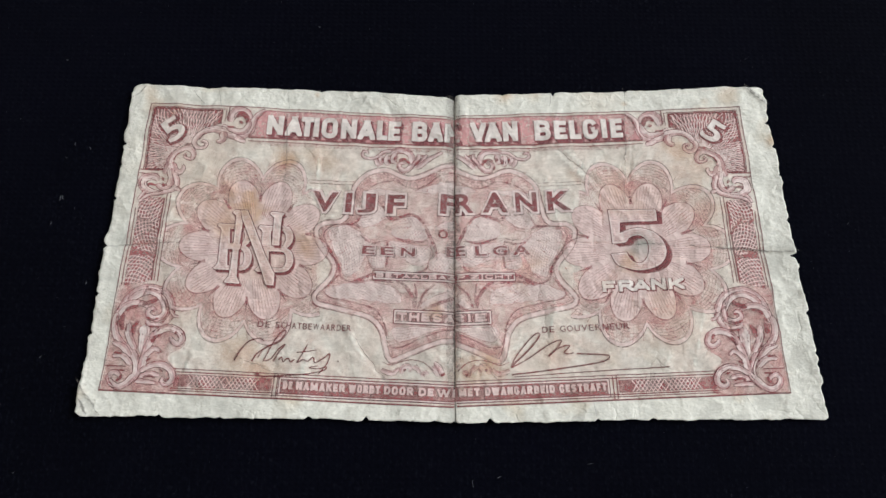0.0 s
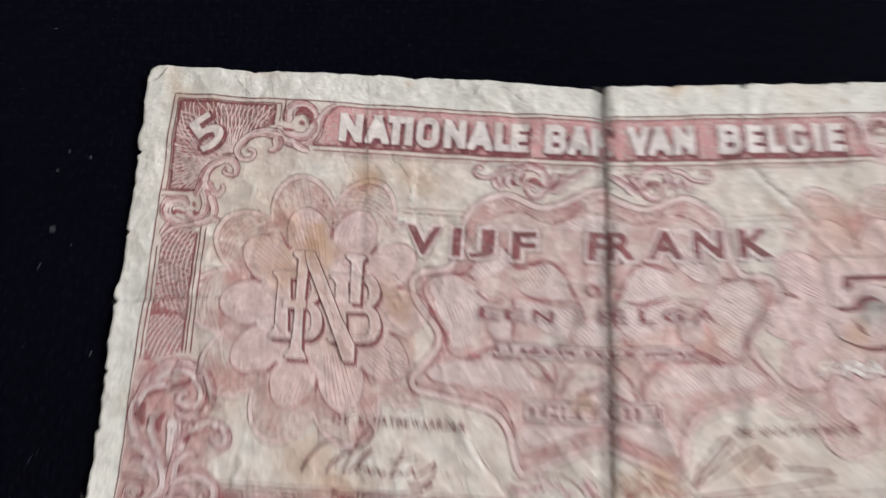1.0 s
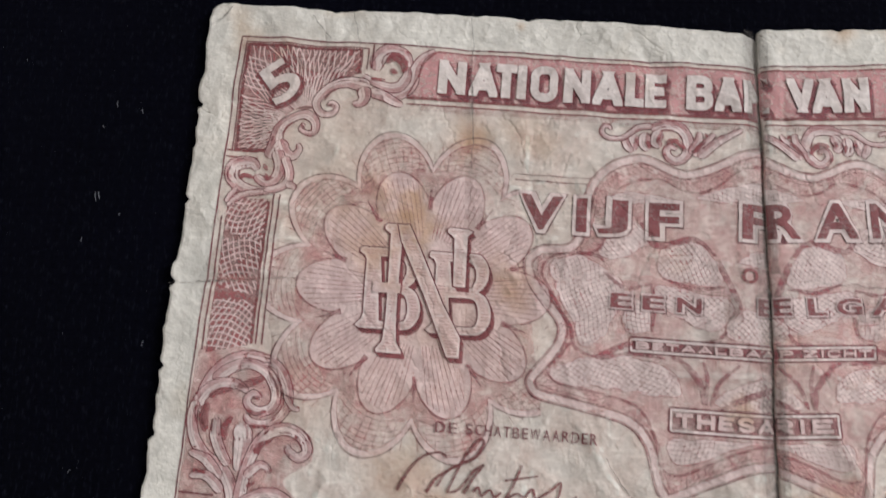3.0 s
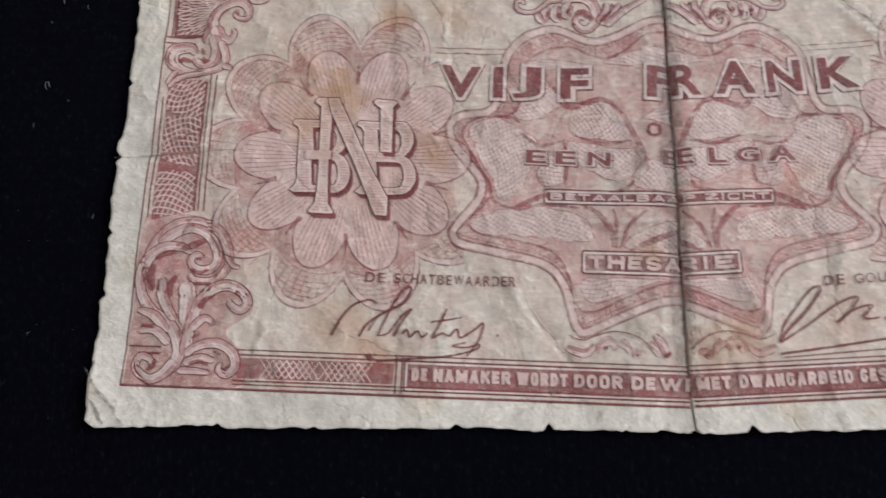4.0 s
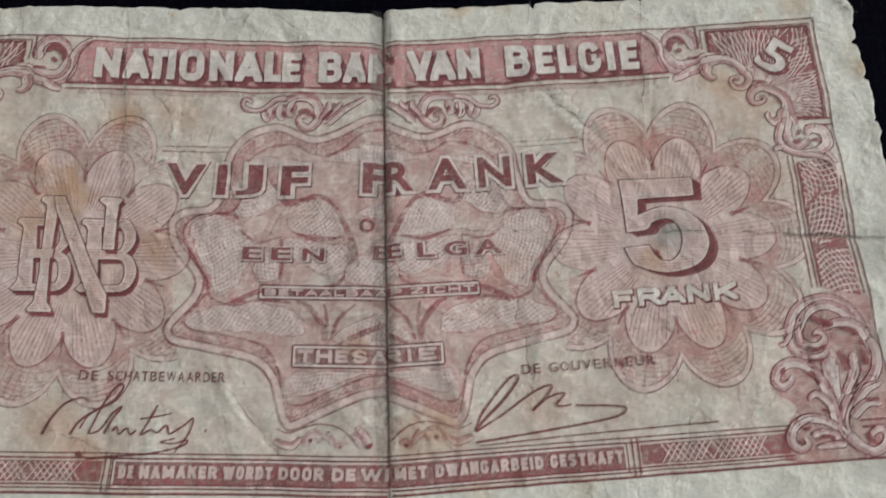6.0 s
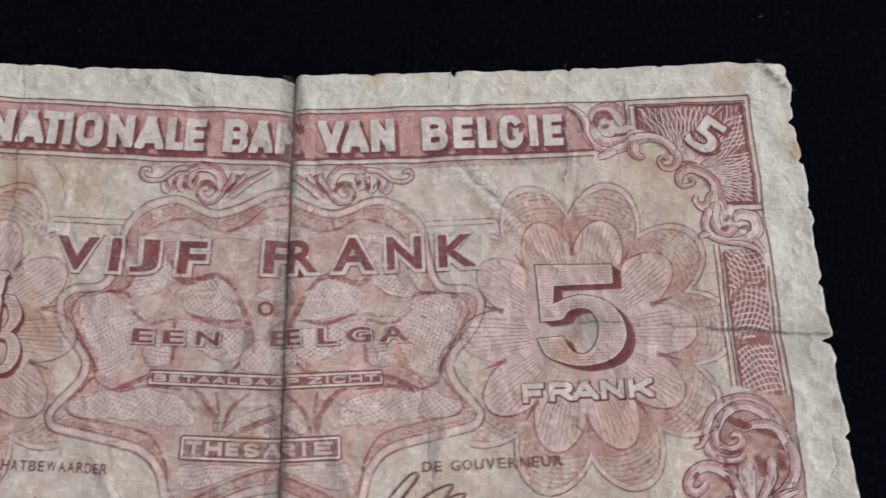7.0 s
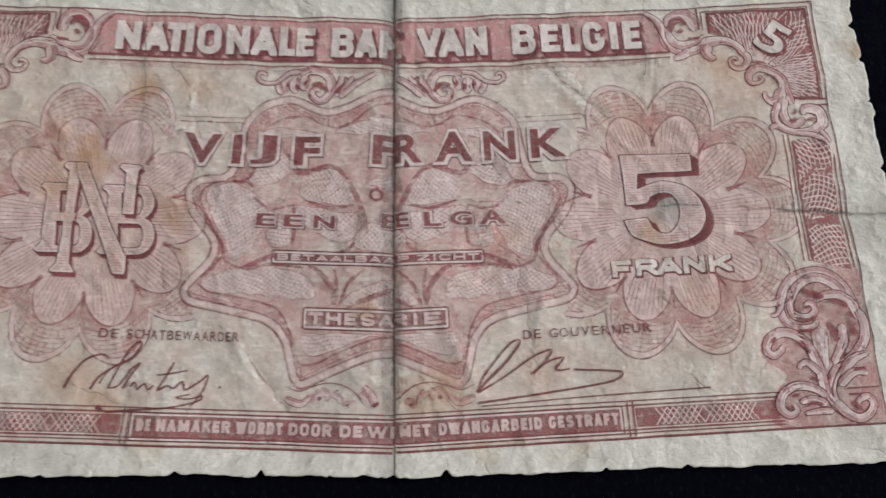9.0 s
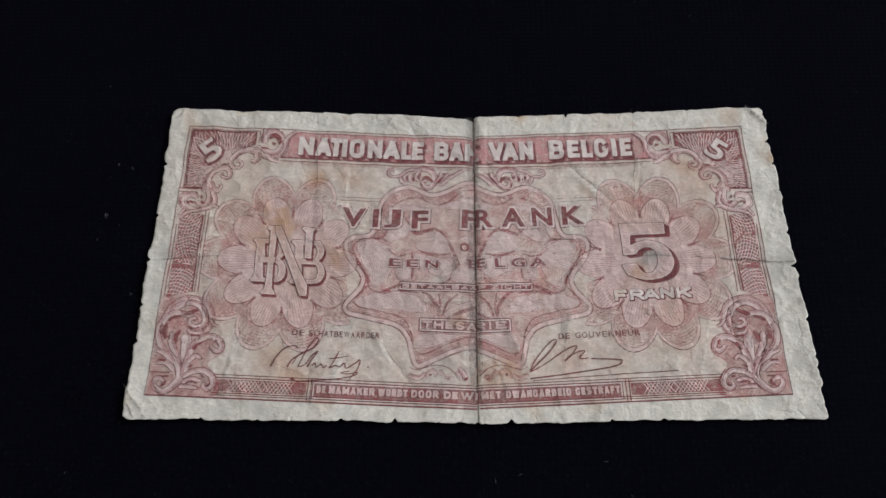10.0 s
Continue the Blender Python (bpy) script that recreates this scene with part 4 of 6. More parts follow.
def rosette(s):
    c = (s * 29.05, -0.9)
    keep = [(s * 42.0, 14), (s * 42.0, -16.5), (s * 17.0, -16.5), (s * 19.0, -9.3), (s * 20.6, -7.4), (s * 18.4, -3.2), (s * 21.3, 2.0), (s * 21.8, 14)]
    out = petals(14.1, 10.7, c)
    out = out[inside(keep, out)]
    # start the open outline at its largest gap
    gap = np.argmax(np.hypot(*(np.roll(out, -1, 0) - out).T))
    out = np.roll(out, -gap - 1, 0)
    area = out[:: 3].tolist()
    ob = fill("rosette_tint", area, "tint", M_TINT, label="pink printed rosette of ten petals")
    dark, pale = Ribbons(), Ribbons()

    def runs(pts, target, width, layer):
        d = np.hypot(*np.diff(pts, axis=0).T)
        cut = [0, *(np.nonzero(d > 0.8)[0] + 1), len(pts)]
        for i, j in zip(cut, cut[1:]):
            if j - i > 3:
                target.add(pts[i:j], width, layer)

    runs(out, dark, 0.11, "line")
    pale_ring = petals(13.75, 10.3, c)
    runs(pale_ring[inside(keep, pale_ring)], pale, 0.42, "hatch")
    fine = petals(13.4, 9.9, c)
    faint = Ribbons()
    runs(fine[inside(keep, fine)], faint, 0.07, "line")
    faint.done("petal_inner_line", M_GROUND, ob)
    dark.done("petal_outline", M_WORNLINE, ob)
    pale.done("petal_margin", M_MARGIN, ob)
    inner = Ribbons()
    ring = petals(10.5, 7.2, c)
    fill("inner_petals", ring[::4].tolist(), "gap", M_PETAL, ob)
    inner.add(np.vstack([ring, ring[:1]]), 0.16, "line")
    inner.done("inner_petal_outline", M_WORNRED, ob)
    # cusps filled with ink
    cusp = Ribbons()
    for k in range(10):
        th = math.pi / 2 + k * math.pi / 5
        cusp.add(np.array([(c[0] + r * math.cos(th), c[1] + r * math.sin(th)) for r in np.linspace(6.9, 9.0, 8)]), 0.5, "hatch", 0.08)
    cusp.done("petal_cusp", M_FAINT, ob)
    hatch = Ribbons()
    for k in range(10):
        th = math.pi / 2 + (k + 0.5) * math.pi / 5
        for q in np.linspace(-0.25, 0.25, 9):
            r = np.linspace(4.5, 10.0 - 14 * q * q, 24)
            ang = th + q * (1.1 - 0.04 * r)
            hatch.add(np.stack([c[0] + r * np.cos(ang), c[1] + r * np.sin(ang)], -1), 0.075, "hatch")
        for q in np.linspace(10.9, 13.4, 7):
            wid = 0.26 * math.sqrt(max(0.05, (14.2 - q) / 3.4))
            ang = np.linspace(th - wid, th + wid, 26)
            r = q - 0.8 * ((ang - th) / 0.3) ** 2
            pts = np.stack([c[0] + r * np.cos(ang), c[1] + r * np.sin(ang)], -1)
            clipped(hatch, pts, keep, 0.06, "hatch")
        for q in np.linspace(-0.26, 0.26, 10):
            r = np.linspace(10.6, 13.5 - 10 * q * q, 16)
            ang = th + q * (1 + 0.0 * r)
            pts = np.stack([c[0] + r * np.cos(ang), c[1] + r * np.sin(ang)], -1)
            clipped(hatch, pts, keep, 0.05, "hatch")
    hatch.done("petal_hatching", M_HATCH, ob, kind="stuff")
    # deeper tint in the gaps between the inner petals
    for k in range(10):
        mid = math.pi / 2 + k * math.pi / 5
        th = np.linspace(mid - math.pi / 10, mid + math.pi / 10, 25)
        r = 7.2 + 3.3 * np.abs(np.sin((th - math.pi / 2) * 5)) ** 0.8
        low = np.stack([c[0] + r * np.cos(th), c[1] + r * np.sin(th)], -1)
        high = np.stack([c[0] + 10.55 * np.cos(th), c[1] + 10.55 * np.sin(th)], -1)[::-1]
        if inside(keep, low).all() and inside(keep, high).all():
            fill("petal_gap", np.vstack([low, high[1:-1]]).tolist(), "gap", M_GAP, ob)
    return ob


rosette(-1)
rosette(1)


# Central cartouche
HALF = [(-0.4, 13.6), (-3.1, 12.9), (-4.8, 12.0), (-6.3, 11.3), (-7.8, 10.9), (-9.0, 11.2), (-11.0, 12.0), (-12.7, 11.9), (-14.7, 10.8), (-16.0, 9.0), (-16.4, 6.5), (-17.2, 4.1), (-19.6, 3.7), (-20.8, 2.7), (-20.9, 1.6), (-20.3, 0.1), (-19.2, -1.3), (-18.1, -2.6), (-17.9, -3.5), (-18.4, -4.7), (-20.1, -6.9), (-20.2, -7.9), (-19.3, -8.8), (-16.3, -9.4), (-12.3, -10.3), (-10.7, -11.8), (-10.1, -13.7), (-9.5, -15.4), (-8.4, -16.0), (-5.6, -14.7), (-2.4, -13.3), (-0.4, -13.0)]
INNER = [(-0.4, 12.0), (-3.4, 11.1), (-5.0, 9.8), (-6.6, 9.0), (-8.3, 9.2), (-9.9, 10.0), (-12.4, 9.5), (-14.1, 7.9), (-14.2, 5.2), (-15.2, 3.4), (-18.2, 3.0), (-19.4, 1.7), (-18.7, 0.0), (-16.7, -3.3), (-17.2, -4.7), (-18.4, -6.3), (-17.8, -7.4), (-14.3, -8.0), (-11.4, -8.8), (-10.0, -10.7), (-9.2, -13.4), (-7.7, -13.8), (-5.2, -12.6), (-2.3, -11.4), (-0.4, -11.1)]


def cartouche():
    left = curve_points(HALF, 0.3)
    full = np.vstack([left, (left * (-1, 1))[::-1]])
    ob = fill("cartouche_tint", full[::2].tolist(), "tint", M_TINT2, label="pale pink printed central cartouche with fine wavy lines")
    inn = curve_points(INNER, 0.3)
    ring = np.vstack([inn, (inn * (-1, 1))[::-1]])
    dark, pale, faint = Ribbons(), Ribbons(), Ribbons()
    lines, fine = Ribbons(), Ribbons()
    for m in (1, -1):
        k = (m, 1)
        dark.add(left * k, 0.11, "line")
        # a pale margin inside the outer rule
        d = np.gradient(left, axis=0)
        nrm = np.stack([-d[:, 1], d[:, 0]], -1) / (np.hypot(d[:, 0], d[:, 1])[:, None] + 1e-9)
        pale.add((left + nrm * 0.42) * k, 0.46, "hatch")
        lines.add((left + nrm * 0.80) * k, 0.07, "line")
        faint.add(inn * k, 0.22, "line")
        for off in (1.1,):
            fine.add((left + nrm * off) * k, 0.06, "hatch")
    dark.done("outer_outline", M_WORNLINE, ob)
    pale.done("pale_margin", M_MARGIN, ob)
    lines.done("inner_rule", M_WORNLINE, ob)
    faint.done("inner_outline", M_WORNRED, ob)
    # band of crossed fine lines between the two outlines
    t = np.linspace(0, 1, 12)
    for k in range(0, len(left) - 6, 2):
        q = min(len(inn) - 1, int(k * len(inn) / len(left)))
        for lean in (-4, 4):
            r = min(len(inn) - 1, max(0, q + lean))
            p, e = left[k], inn[r]
            if 0.8 < np.hypot(*(e - p)) < 4.0:
                line = p + (e - p) * (0.32 + 0.62 * t[:, None])
                for m in (1, -1):
                    fine.add(line * (m, 1), 0.045, "hatch")
    fine.done("engraved_band", M_GROUND, ob, kind="stuff")
    # pale leaves of the ground, each with its own fine cross-hatching
    leaves = [[(-18.7, 2.0), (-16.7, 3.1), (-14.4, 2.1), (-12.8, 0.7), (-13.4, -1.8), (-14.6, -3.8), (-16.0, -4.3), (-16.6, -2.7), (-18.1, 0.0)], [(-13.3, 6.6), (-10.6, 5.2), (-11.9, 3.5), (-14.0, 2.9), (-14.8, 3.8), (-13.9, 5.2)],
              [(-9.8, 4.0), (-7.1, 4.8), (-5.5, 3.4), (-4.8, 1.6), (-6.7, 1.2), (-9.5, 1.8)], [(-10.1, 1.0), (-7.0, 0.6), (-4.4, 0.3), (-4.0, -1.0), (-5.5, -2.4), (-7.7, -1.8), (-9.9, -0.4)]]
    leaves += [[(-4.6, -2.3), (-3.4, -0.8), (-2.0, -0.6), (-0.2, -1.6), (-0.2, -3.1), (-3.2, -3.2)], [(-18.6, -6.5), (-16.9, -5.7), (-13.8, -4.9), (-10.2, -5.2), (-8.3, -6.0), (-7.8, -7.2), (-8.5, -7.9), (-11.6, -7.7), (-15.4, -7.5), (-17.6, -7.4)],
               [(-5.3, -8.1), (-3.3, -6.5), (-0.3, -5.9), (-0.3, -8.2), (-3.4, -8.5)], [(-14.4, 7.7), (-12.9, 8.8), (-10.5, 8.5), (-8.0, 8.2), (-10.4, 8.1), (-13.2, 7.4)]]
    leaves += [[(-6.8, 8.5), (-4.4, 9.6), (-0.3, 10.4), (-0.3, 8.8), (-4.2, 8.3)], [(-8.6, -11.1), (-5.4, -11.0), (-0.4, -10.9), (-3.2, -11.3), (-5.8, -12.6), (-7.8, -13.2), (-8.8, -12.4)],
               [(-12.2, -0.3), (-10.8, -1.0), (-10.5, -2.7), (-12.0, -3.1), (-12.8, -2.2)], [(-3.6, 3.4), (-1.6, 4.4), (-0.3, 4.2), (-0.3, 3.0), (-2.2, 3.1)]]
    net = Ribbons()
    for k, lf in enumerate(leaves):
        shape = curve_points(lf, 0.3, closed=True)[:-1]
        shape = shape + 0.28 * np.stack([n4.at(shape[:, 0] * 1.3 + k, shape[:, 1] * 1.3), n4.at(shape[:, 0] * 1.3, shape[:, 1] * 1.3 + 9 + k)], -1)
        lo, hi = shape.min(0), shape.max(0)
        mid, half = (lo + hi) / 2, np.hypot(*(hi - lo)) / 2
        for m in (1, -1):
            fill("ground_leaf", (shape * (m, 1)).tolist(), "gap", M_LEAF, ob)
            Ribbons().add(np.vstack([shape, shape[:1]]) * (m, 1), 0.09, "line").done("leaf_outline", M_GROUND, ob)
        turn = 0.5 + 1.7 * k
        for base in (turn, turn + 1.35):
            d = np.array([math.cos(base), math.sin(base)])
            nrm = np.array([-d[1], d[0]])
            for off in np.arange(-half, half, 0.36):
                run = np.linspace(-half, half, max(8, int(half / 0.12)))[:, None]
                pts = mid + nrm * off + d * run + nrm * 0.12 * np.sin(run * 1.7 + k)
                for m in (1, -1):
                    clipped(net, pts * (m, 1), shape * (m, 1), 0.05, "hatch")
    net.done("leaf_hatching", M_HATCH, ob, kind="stuff")
    # deeper red stems between the leaves
    stems = [[(-6.1, -8.3), (-6.4, -6.7), (-7.8, -5.1), (-8.6, -4.8)], [(-5.6, -8.3), (-4.8, -6.3), (-3.4, -5.0)], [(-5.9, -8.3), (-5.9, -6.3), (-6.2, -4.9)], [(-14.8, -5.2), (-12.5, -4.1), (-11.4, -3.7)],
             [(-14.4, -5.3), (-12.0, -4.7), (-9.2, -4.9)], [(-18.2, -1.1), (-16.9, -2.9), (-16.4, -4.5), (-14.8, -5.2)], [(-5.2, 3.4), (-4.2, 1.4), (-3.3, -0.6)], [(-14.4, 1.8), (-12.6, 0.6), (-10.4, 1.1)]]
    stems += [[(-16.7, 3.3), (-14.9, 3.1), (-14.4, 2.6)], [(-11.4, 6.2), (-10.1, 4.3), (-7.1, 5.0), (-5.3, 3.7)], [(-4.4, -2.4), (-5.2, -3.2), (-6.4, -3.3)], [(-10.5, 1.1), (-10.2, -0.7), (-10.3, -2.8)], [(-0.3, -6.6), (-2.4, -7.4), (-4.8, -8.5)], [(-9.4, 1.6), (-7.0, 0.9), (-4.6, 1.2)]]
    for k, st in enumerate(stems):
        p = curve_points(st, 0.15)
        swell = 0.35 + 0.65 * np.sin(np.linspace(0.1, math.pi, len(p))) ** 0.7
        for m in (1, -1):
            Ribbons().add(p * (m, 1), 0.36 if k % 3 else 0.55, "line", profile=swell).done("ground_stem", M_FAINT, ob)
    for s in (-1, 1):
        for b, end in ((9.65, 15.7), (9.15, 16.0)):
            Ribbons().add(straight((s * 22.1, b), (s * end, b)), 0.10, "line").done("short_rule", M_WORNLINE, ob)


cartouche()


# Scroll ornaments: pale leaves with dark outlines
def stroke(to, pts, *widths):
    """One leaf or stem: control points and the widths along it."""
    to.append((pts, widths))


def ornament(name, strokes, s, label, accents=(), tinted=True, rim=None):
    ob = tagged(new(name), label)
    ob.parent = NOTE

    def leaf(pts, widths, step=0.14):
        p = curve_points([(s * -a, b) for a, b in pts], step) if len(pts) > 2 else straight(*[(s * -a, b) for a, b in pts], step=step)
        w = np.interp(np.linspace(0, 1, len(p)), np.linspace(0, 1, len(widths)), widths)
        # rounded ends
        n = np.arange(len(p))
        d = np.minimum(n, n[::-1]) * step
        return p, w * np.sqrt(np.clip(1 - (1 - np.clip(d / (0.55 * w), 0, 1)) ** 2, 0.03, 1))

    for k, (pts, widths) in enumerate(strokes):
        p, w = leaf(pts, widths)
        LAYER["free"] = LAYER["hatch"] + 0.0036 * k
        Ribbons().add(p, 1.0, "free", profile=w + 0.20).done("leaf_edge", rim or M_SCROLLEDGE, ob)
        LAYER["free"] += 0.0012
        Ribbons().add(p, 1.0, "free", profile=w).done("leaf_body", M_SCROLL, ob)
        if tinted:
            LAYER["free"] += 0.0008
            Ribbons().add(p, 1.0, "free", profile=w * 0.44, off=(-0.25 * s * w)[:, None]).done("leaf_tint", M_LEAFTINT, ob)
            Ribbons().add(p, 0.06, "free", profile=np.minimum(1, w * 2), off=(0.2 * s * w)[:, None]).done("leaf_rib", M_GROUND, ob)
    for pts, widths in accents:
        p, w = leaf(pts, widths, 0.12)
        taper = np.clip(np.minimum(np.arange(len(p)), np.arange(len(p))[::-1]) / 2.0 + 0.25, 0, 1)
        Ribbons().add(p, 1.0, "over", profile=w * taper).done("leaf_hollow", M_HOLLOW, ob)
    return ob


CORNER, CORNER_DARK, FOOT_SCROLL, FOOT_DARK, CREST, CREST_DARK, BASE, BASE_DARK = [], [], [], [], [], [], [], []
stroke(CORNER, [(-34.8, 18), (-34.7, 19), (-34, 19.8), (-33, 19.9), (-32.2, 19.5), (-31.8, 18.6)], 0.8, 1.3, 1.2, 0.8, 0.6, 0.4)
stroke(CORNER, [(-29.8, 20.2), (-30.8, 19.5), (-31.4, 18.4), (-31.5, 17.2), (-32.1, 16.3), (-33.4, 15.8), (-35.2, 16.1)], 0.3, 0.5, 0.8, 0.9, 0.9, 0.9, 0.8)
stroke(CORNER, [(-32.1, 18.5), (-32.1, 17.6), (-32.7, 16.7), (-33.7, 16.6), (-35, 17), (-35.9, 17.4)], 0.4, 0.8, 0.9, 0.7, 0.5, 0.5)
stroke(CORNER, [(-33.9, 15.8), (-33, 15.3), (-32.2, 15)], 0.8, 0.7, 0.4)
stroke(CORNER, [(-35.2, 16.5), (-37.1, 16.8), (-38.4, 16.4), (-39.3, 15.6), (-39.7, 14.6), (-39.1, 13.8), (-38.2, 13.9), (-37.9, 14.6), (-38.4, 14.9), (-38.7, 14.5)], 1.2, 1, 0.8, 0.65, 0.65, 0.65, 0.55, 0.4, 0.3, 0.2)
stroke(CORNER, [(-35.8, 16.5), (-35.6, 15.6), (-36, 15), (-36.6, 15)], 1.3, 1, 0.7, 0.3)
stroke(CORNER, [(-43.3, 9.5), (-42.8, 10.8), (-42.7, 11.8), (-42.3, 12.6), (-41.4, 13.3), (-40.4, 13.6), (-39.6, 13), (-39.6, 12.1), (-40.3, 12), (-40.8, 12.3), (-40.5, 12.8)], 0.9, 1.1, 1, 0.8, 0.65, 0.65, 0.8, 0.65, 0.4, 0.3, 0.2)
stroke(CORNER, [(-42.5, 11.2), (-42, 10.2), (-41.2, 9.9), (-40.7, 10.5), (-40.9, 11)], 1.2, 1.1, 0.8, 0.5, 0.3)
stroke(CORNER, [(-42.6, 10.3), (-42.2, 9), (-42.4, 7.9), (-43.1, 7.4), (-43.9, 7.7), (-44.1, 8.1)], 1.1, 0.9, 0.8, 0.8, 0.7, 0.5)
stroke(CORNER, [(-41.9, 9.8), (-41.3, 8.3), (-41.6, 7.3), (-42.8, 6.7), (-44.1, 6.6), (-45.3, 6.9), (-46.1, 7.6), (-46.1, 8.6), (-45.4, 9), (-44.5, 9), (-44.1, 8.4)], 0.7, 0.65, 0.65, 0.6, 0.6, 0.7, 0.9, 1.1, 1.1, 0.9, 0.5)
stroke(CORNER, [(-41.5, 7.4), (-40.8, 7.2), (-40.8, 6.9)], 0.6, 0.45, 0.25)
stroke(CORNER, [(-43.2, 6.5), (-44.6, 6.3), (-45.6, 5.8), (-46.2, 5.1)], 0.4, 0.45, 0.45, 0.3)
stroke(CORNER, [(-45.6, 6.7), (-46, 6.1), (-46.4, 5.4)], 0.4, 0.4, 0.25)
stroke(CORNER_DARK, [(-34.0, 18.7), (-33.3, 19.3), (-32.5, 18.9), (-32.3, 17.9)], 0.4, 0.85, 0.8, 0.4)
stroke(CORNER_DARK, [(-33.6, 18.2), (-32.9, 17.9)], 0.55, 0.35)
stroke(CORNER_DARK, [(-35.2, 17.2), (-33.9, 17.2)], 0.3, 0.3)
stroke(CORNER_DARK, [(-45.5, 7.5), (-45.1, 7.9), (-44.3, 7.7)], 0.5, 0.4, 0.3)
stroke(CORNER_DARK, [(-43.4, 8.2), (-43.1, 7.7), (-42.6, 7.9)], 0.4, 0.45, 0.2)
stroke(CORNER_DARK, [(-43.6, 9), (-43.2, 8.4)], 0.4, 0.3)
stroke(CORNER_DARK, [(-40.7, 12.6), (-40.4, 12.2)], 0.25, 0.25)
stroke(CORNER_DARK, [(-38.6, 14.7), (-38.2, 14.4)], 0.2, 0.2)
stroke(CORNER_DARK, [(-38, 16.1), (-38.6, 15.7), (-39, 14.9)], 0.15, 0.2, 0.15)
stroke(CORNER_DARK, [(-42.3, 11.6), (-41.8, 12.5), (-41, 13)], 0.12, 0.2, 0.12)
stroke(FOOT_SCROLL, [(-46.1, -10.4), (-45.3, -8.8), (-44, -7.6), (-42.4, -7.2), (-40.5, -7.7), (-39.4, -9), (-39, -10.5), (-39.5, -11.8), (-40.6, -12.4), (-41.8, -12.3), (-42.3, -11.8)], 0.5, 0.7, 0.75, 0.75, 0.75, 0.75, 0.75, 0.7, 0.6, 0.5, 0.4)
stroke(FOOT_SCROLL, [(-45.2, -9.4), (-44, -8.3), (-42.5, -7.8), (-41, -8.4), (-40.1, -9.8), (-40.2, -11), (-41.1, -11.5), (-42, -11.2), (-42.3, -10.6), (-41.8, -10.1), (-41.2, -10.5)], 0.8, 0.85, 0.8, 0.75, 0.75, 0.75, 0.7, 0.7, 0.6, 0.5, 0.3)
stroke(FOOT_SCROLL, [(-46.2, -11.9), (-45.9, -10.6), (-44.8, -9.6), (-43.3, -9.5), (-42.3, -10)], 0.9, 0.9, 0.8, 0.7, 0.4)
stroke(FOOT_SCROLL, [(-39.2, -10.2), (-38.6, -11), (-38, -11.1)], 0.5, 0.35, 0.25)
stroke(FOOT_SCROLL, [(-46.3, -11), (-46.5, -12.4), (-46.1, -13.9), (-45.1, -15.2), (-43.7, -16), (-42.8, -17.2), (-42.4, -18.4), (-42.7, -19.6), (-43.5, -20.4)], 0.7, 0.75, 0.8, 0.9, 0.9, 0.9, 1, 0.9, 0.6)
stroke(FOOT_SCROLL, [(-44.5, -12.2), (-44.4, -13.6), (-43.9, -14.7), (-43.1, -15.8)], 0.6, 0.9, 0.8, 0.6)
stroke(FOOT_SCROLL, [(-42.4, -12.5), (-42.2, -14), (-42.3, -16.2)], 1.5, 1.3, 0.7)
stroke(FOOT_SCROLL, [(-41.9, -18.7), (-41.8, -16.8), (-41.5, -15.3), (-40.9, -13.8), (-40, -13), (-38.8, -12.7), (-37.6, -13.2), (-37, -14.2), (-37.6, -14.8), (-38.4, -14.4), (-38.7, -13.9)], 0.9, 0.9, 0.8, 0.8, 0.8, 0.85, 0.85, 0.8, 0.7, 0.6, 0.4)
stroke(FOOT_SCROLL, [(-41.7, -16.6), (-40.7, -15.6), (-40, -15.8), (-39.9, -16.2)], 0.6, 0.65, 0.5, 0.3)
stroke(FOOT_SCROLL, [(-46.4, -15), (-44.9, -15.5), (-43.6, -16.8)], 0.4, 0.8, 0.7)
stroke(FOOT_SCROLL, [(-46.1, -16.8), (-44.7, -16.7), (-43.3, -17.8)], 0.4, 0.7, 0.7)
stroke(FOOT_SCROLL, [(-42.6, -19.2), (-43.5, -20.3), (-44.6, -20.8), (-45.6, -20.3), (-46, -19.5), (-45.5, -18.9), (-44.7, -19.2), (-44.4, -19.8)], 0.9, 0.8, 0.7, 0.7, 0.65, 0.6, 0.5, 0.3)
stroke(FOOT_SCROLL, [(-41.9, -18.7), (-41.2, -18.1), (-40.2, -17.7), (-39, -17.7), (-37.9, -18.4), (-37.6, -19.5), (-38.3, -20.2), (-39, -19.8), (-38.8, -19.2)], 0.6, 0.6, 0.7, 0.75, 0.75, 0.75, 0.65, 0.5, 0.3)
stroke(FOOT_SCROLL, [(-41.9, -19.4), (-40.6, -18.9), (-39.4, -19.1)], 0.6, 0.6, 0.4)
stroke(FOOT_SCROLL, [(-42.3, -20), (-41, -20), (-39.7, -20.1)], 0.5, 0.5, 0.3)
stroke(FOOT_DARK, [(-43.2, -9.7), (-42.1, -9.3), (-41.1, -8.8)], 0.6, 0.9, 0.7)
stroke(FOOT_DARK, [(-45.3, -10.7), (-44.7, -10.2), (-43.5, -9.9)], 0.6, 0.75, 0.4)
stroke(FOOT_DARK, [(-45.3, -13.4), (-45.5, -12.1), (-45.3, -11.1)], 0.7, 1.1, 0.7)
stroke(FOOT_DARK, [(-43.6, -13.9), (-43.7, -12.9), (-43.2, -12)], 0.6, 0.85, 0.5)
stroke(FOOT_DARK, [(-41.8, -10.5), (-41.2, -10.4)], 0.4, 0.3)
stroke(FOOT_DARK, [(-42.2, -11.4), (-41.4, -11.7), (-40.6, -11.4)], 0.3, 0.45, 0.3)
stroke(FOOT_DARK, [(-41.8, -12.7), (-40.2, -12.6)], 0.4, 0.3)
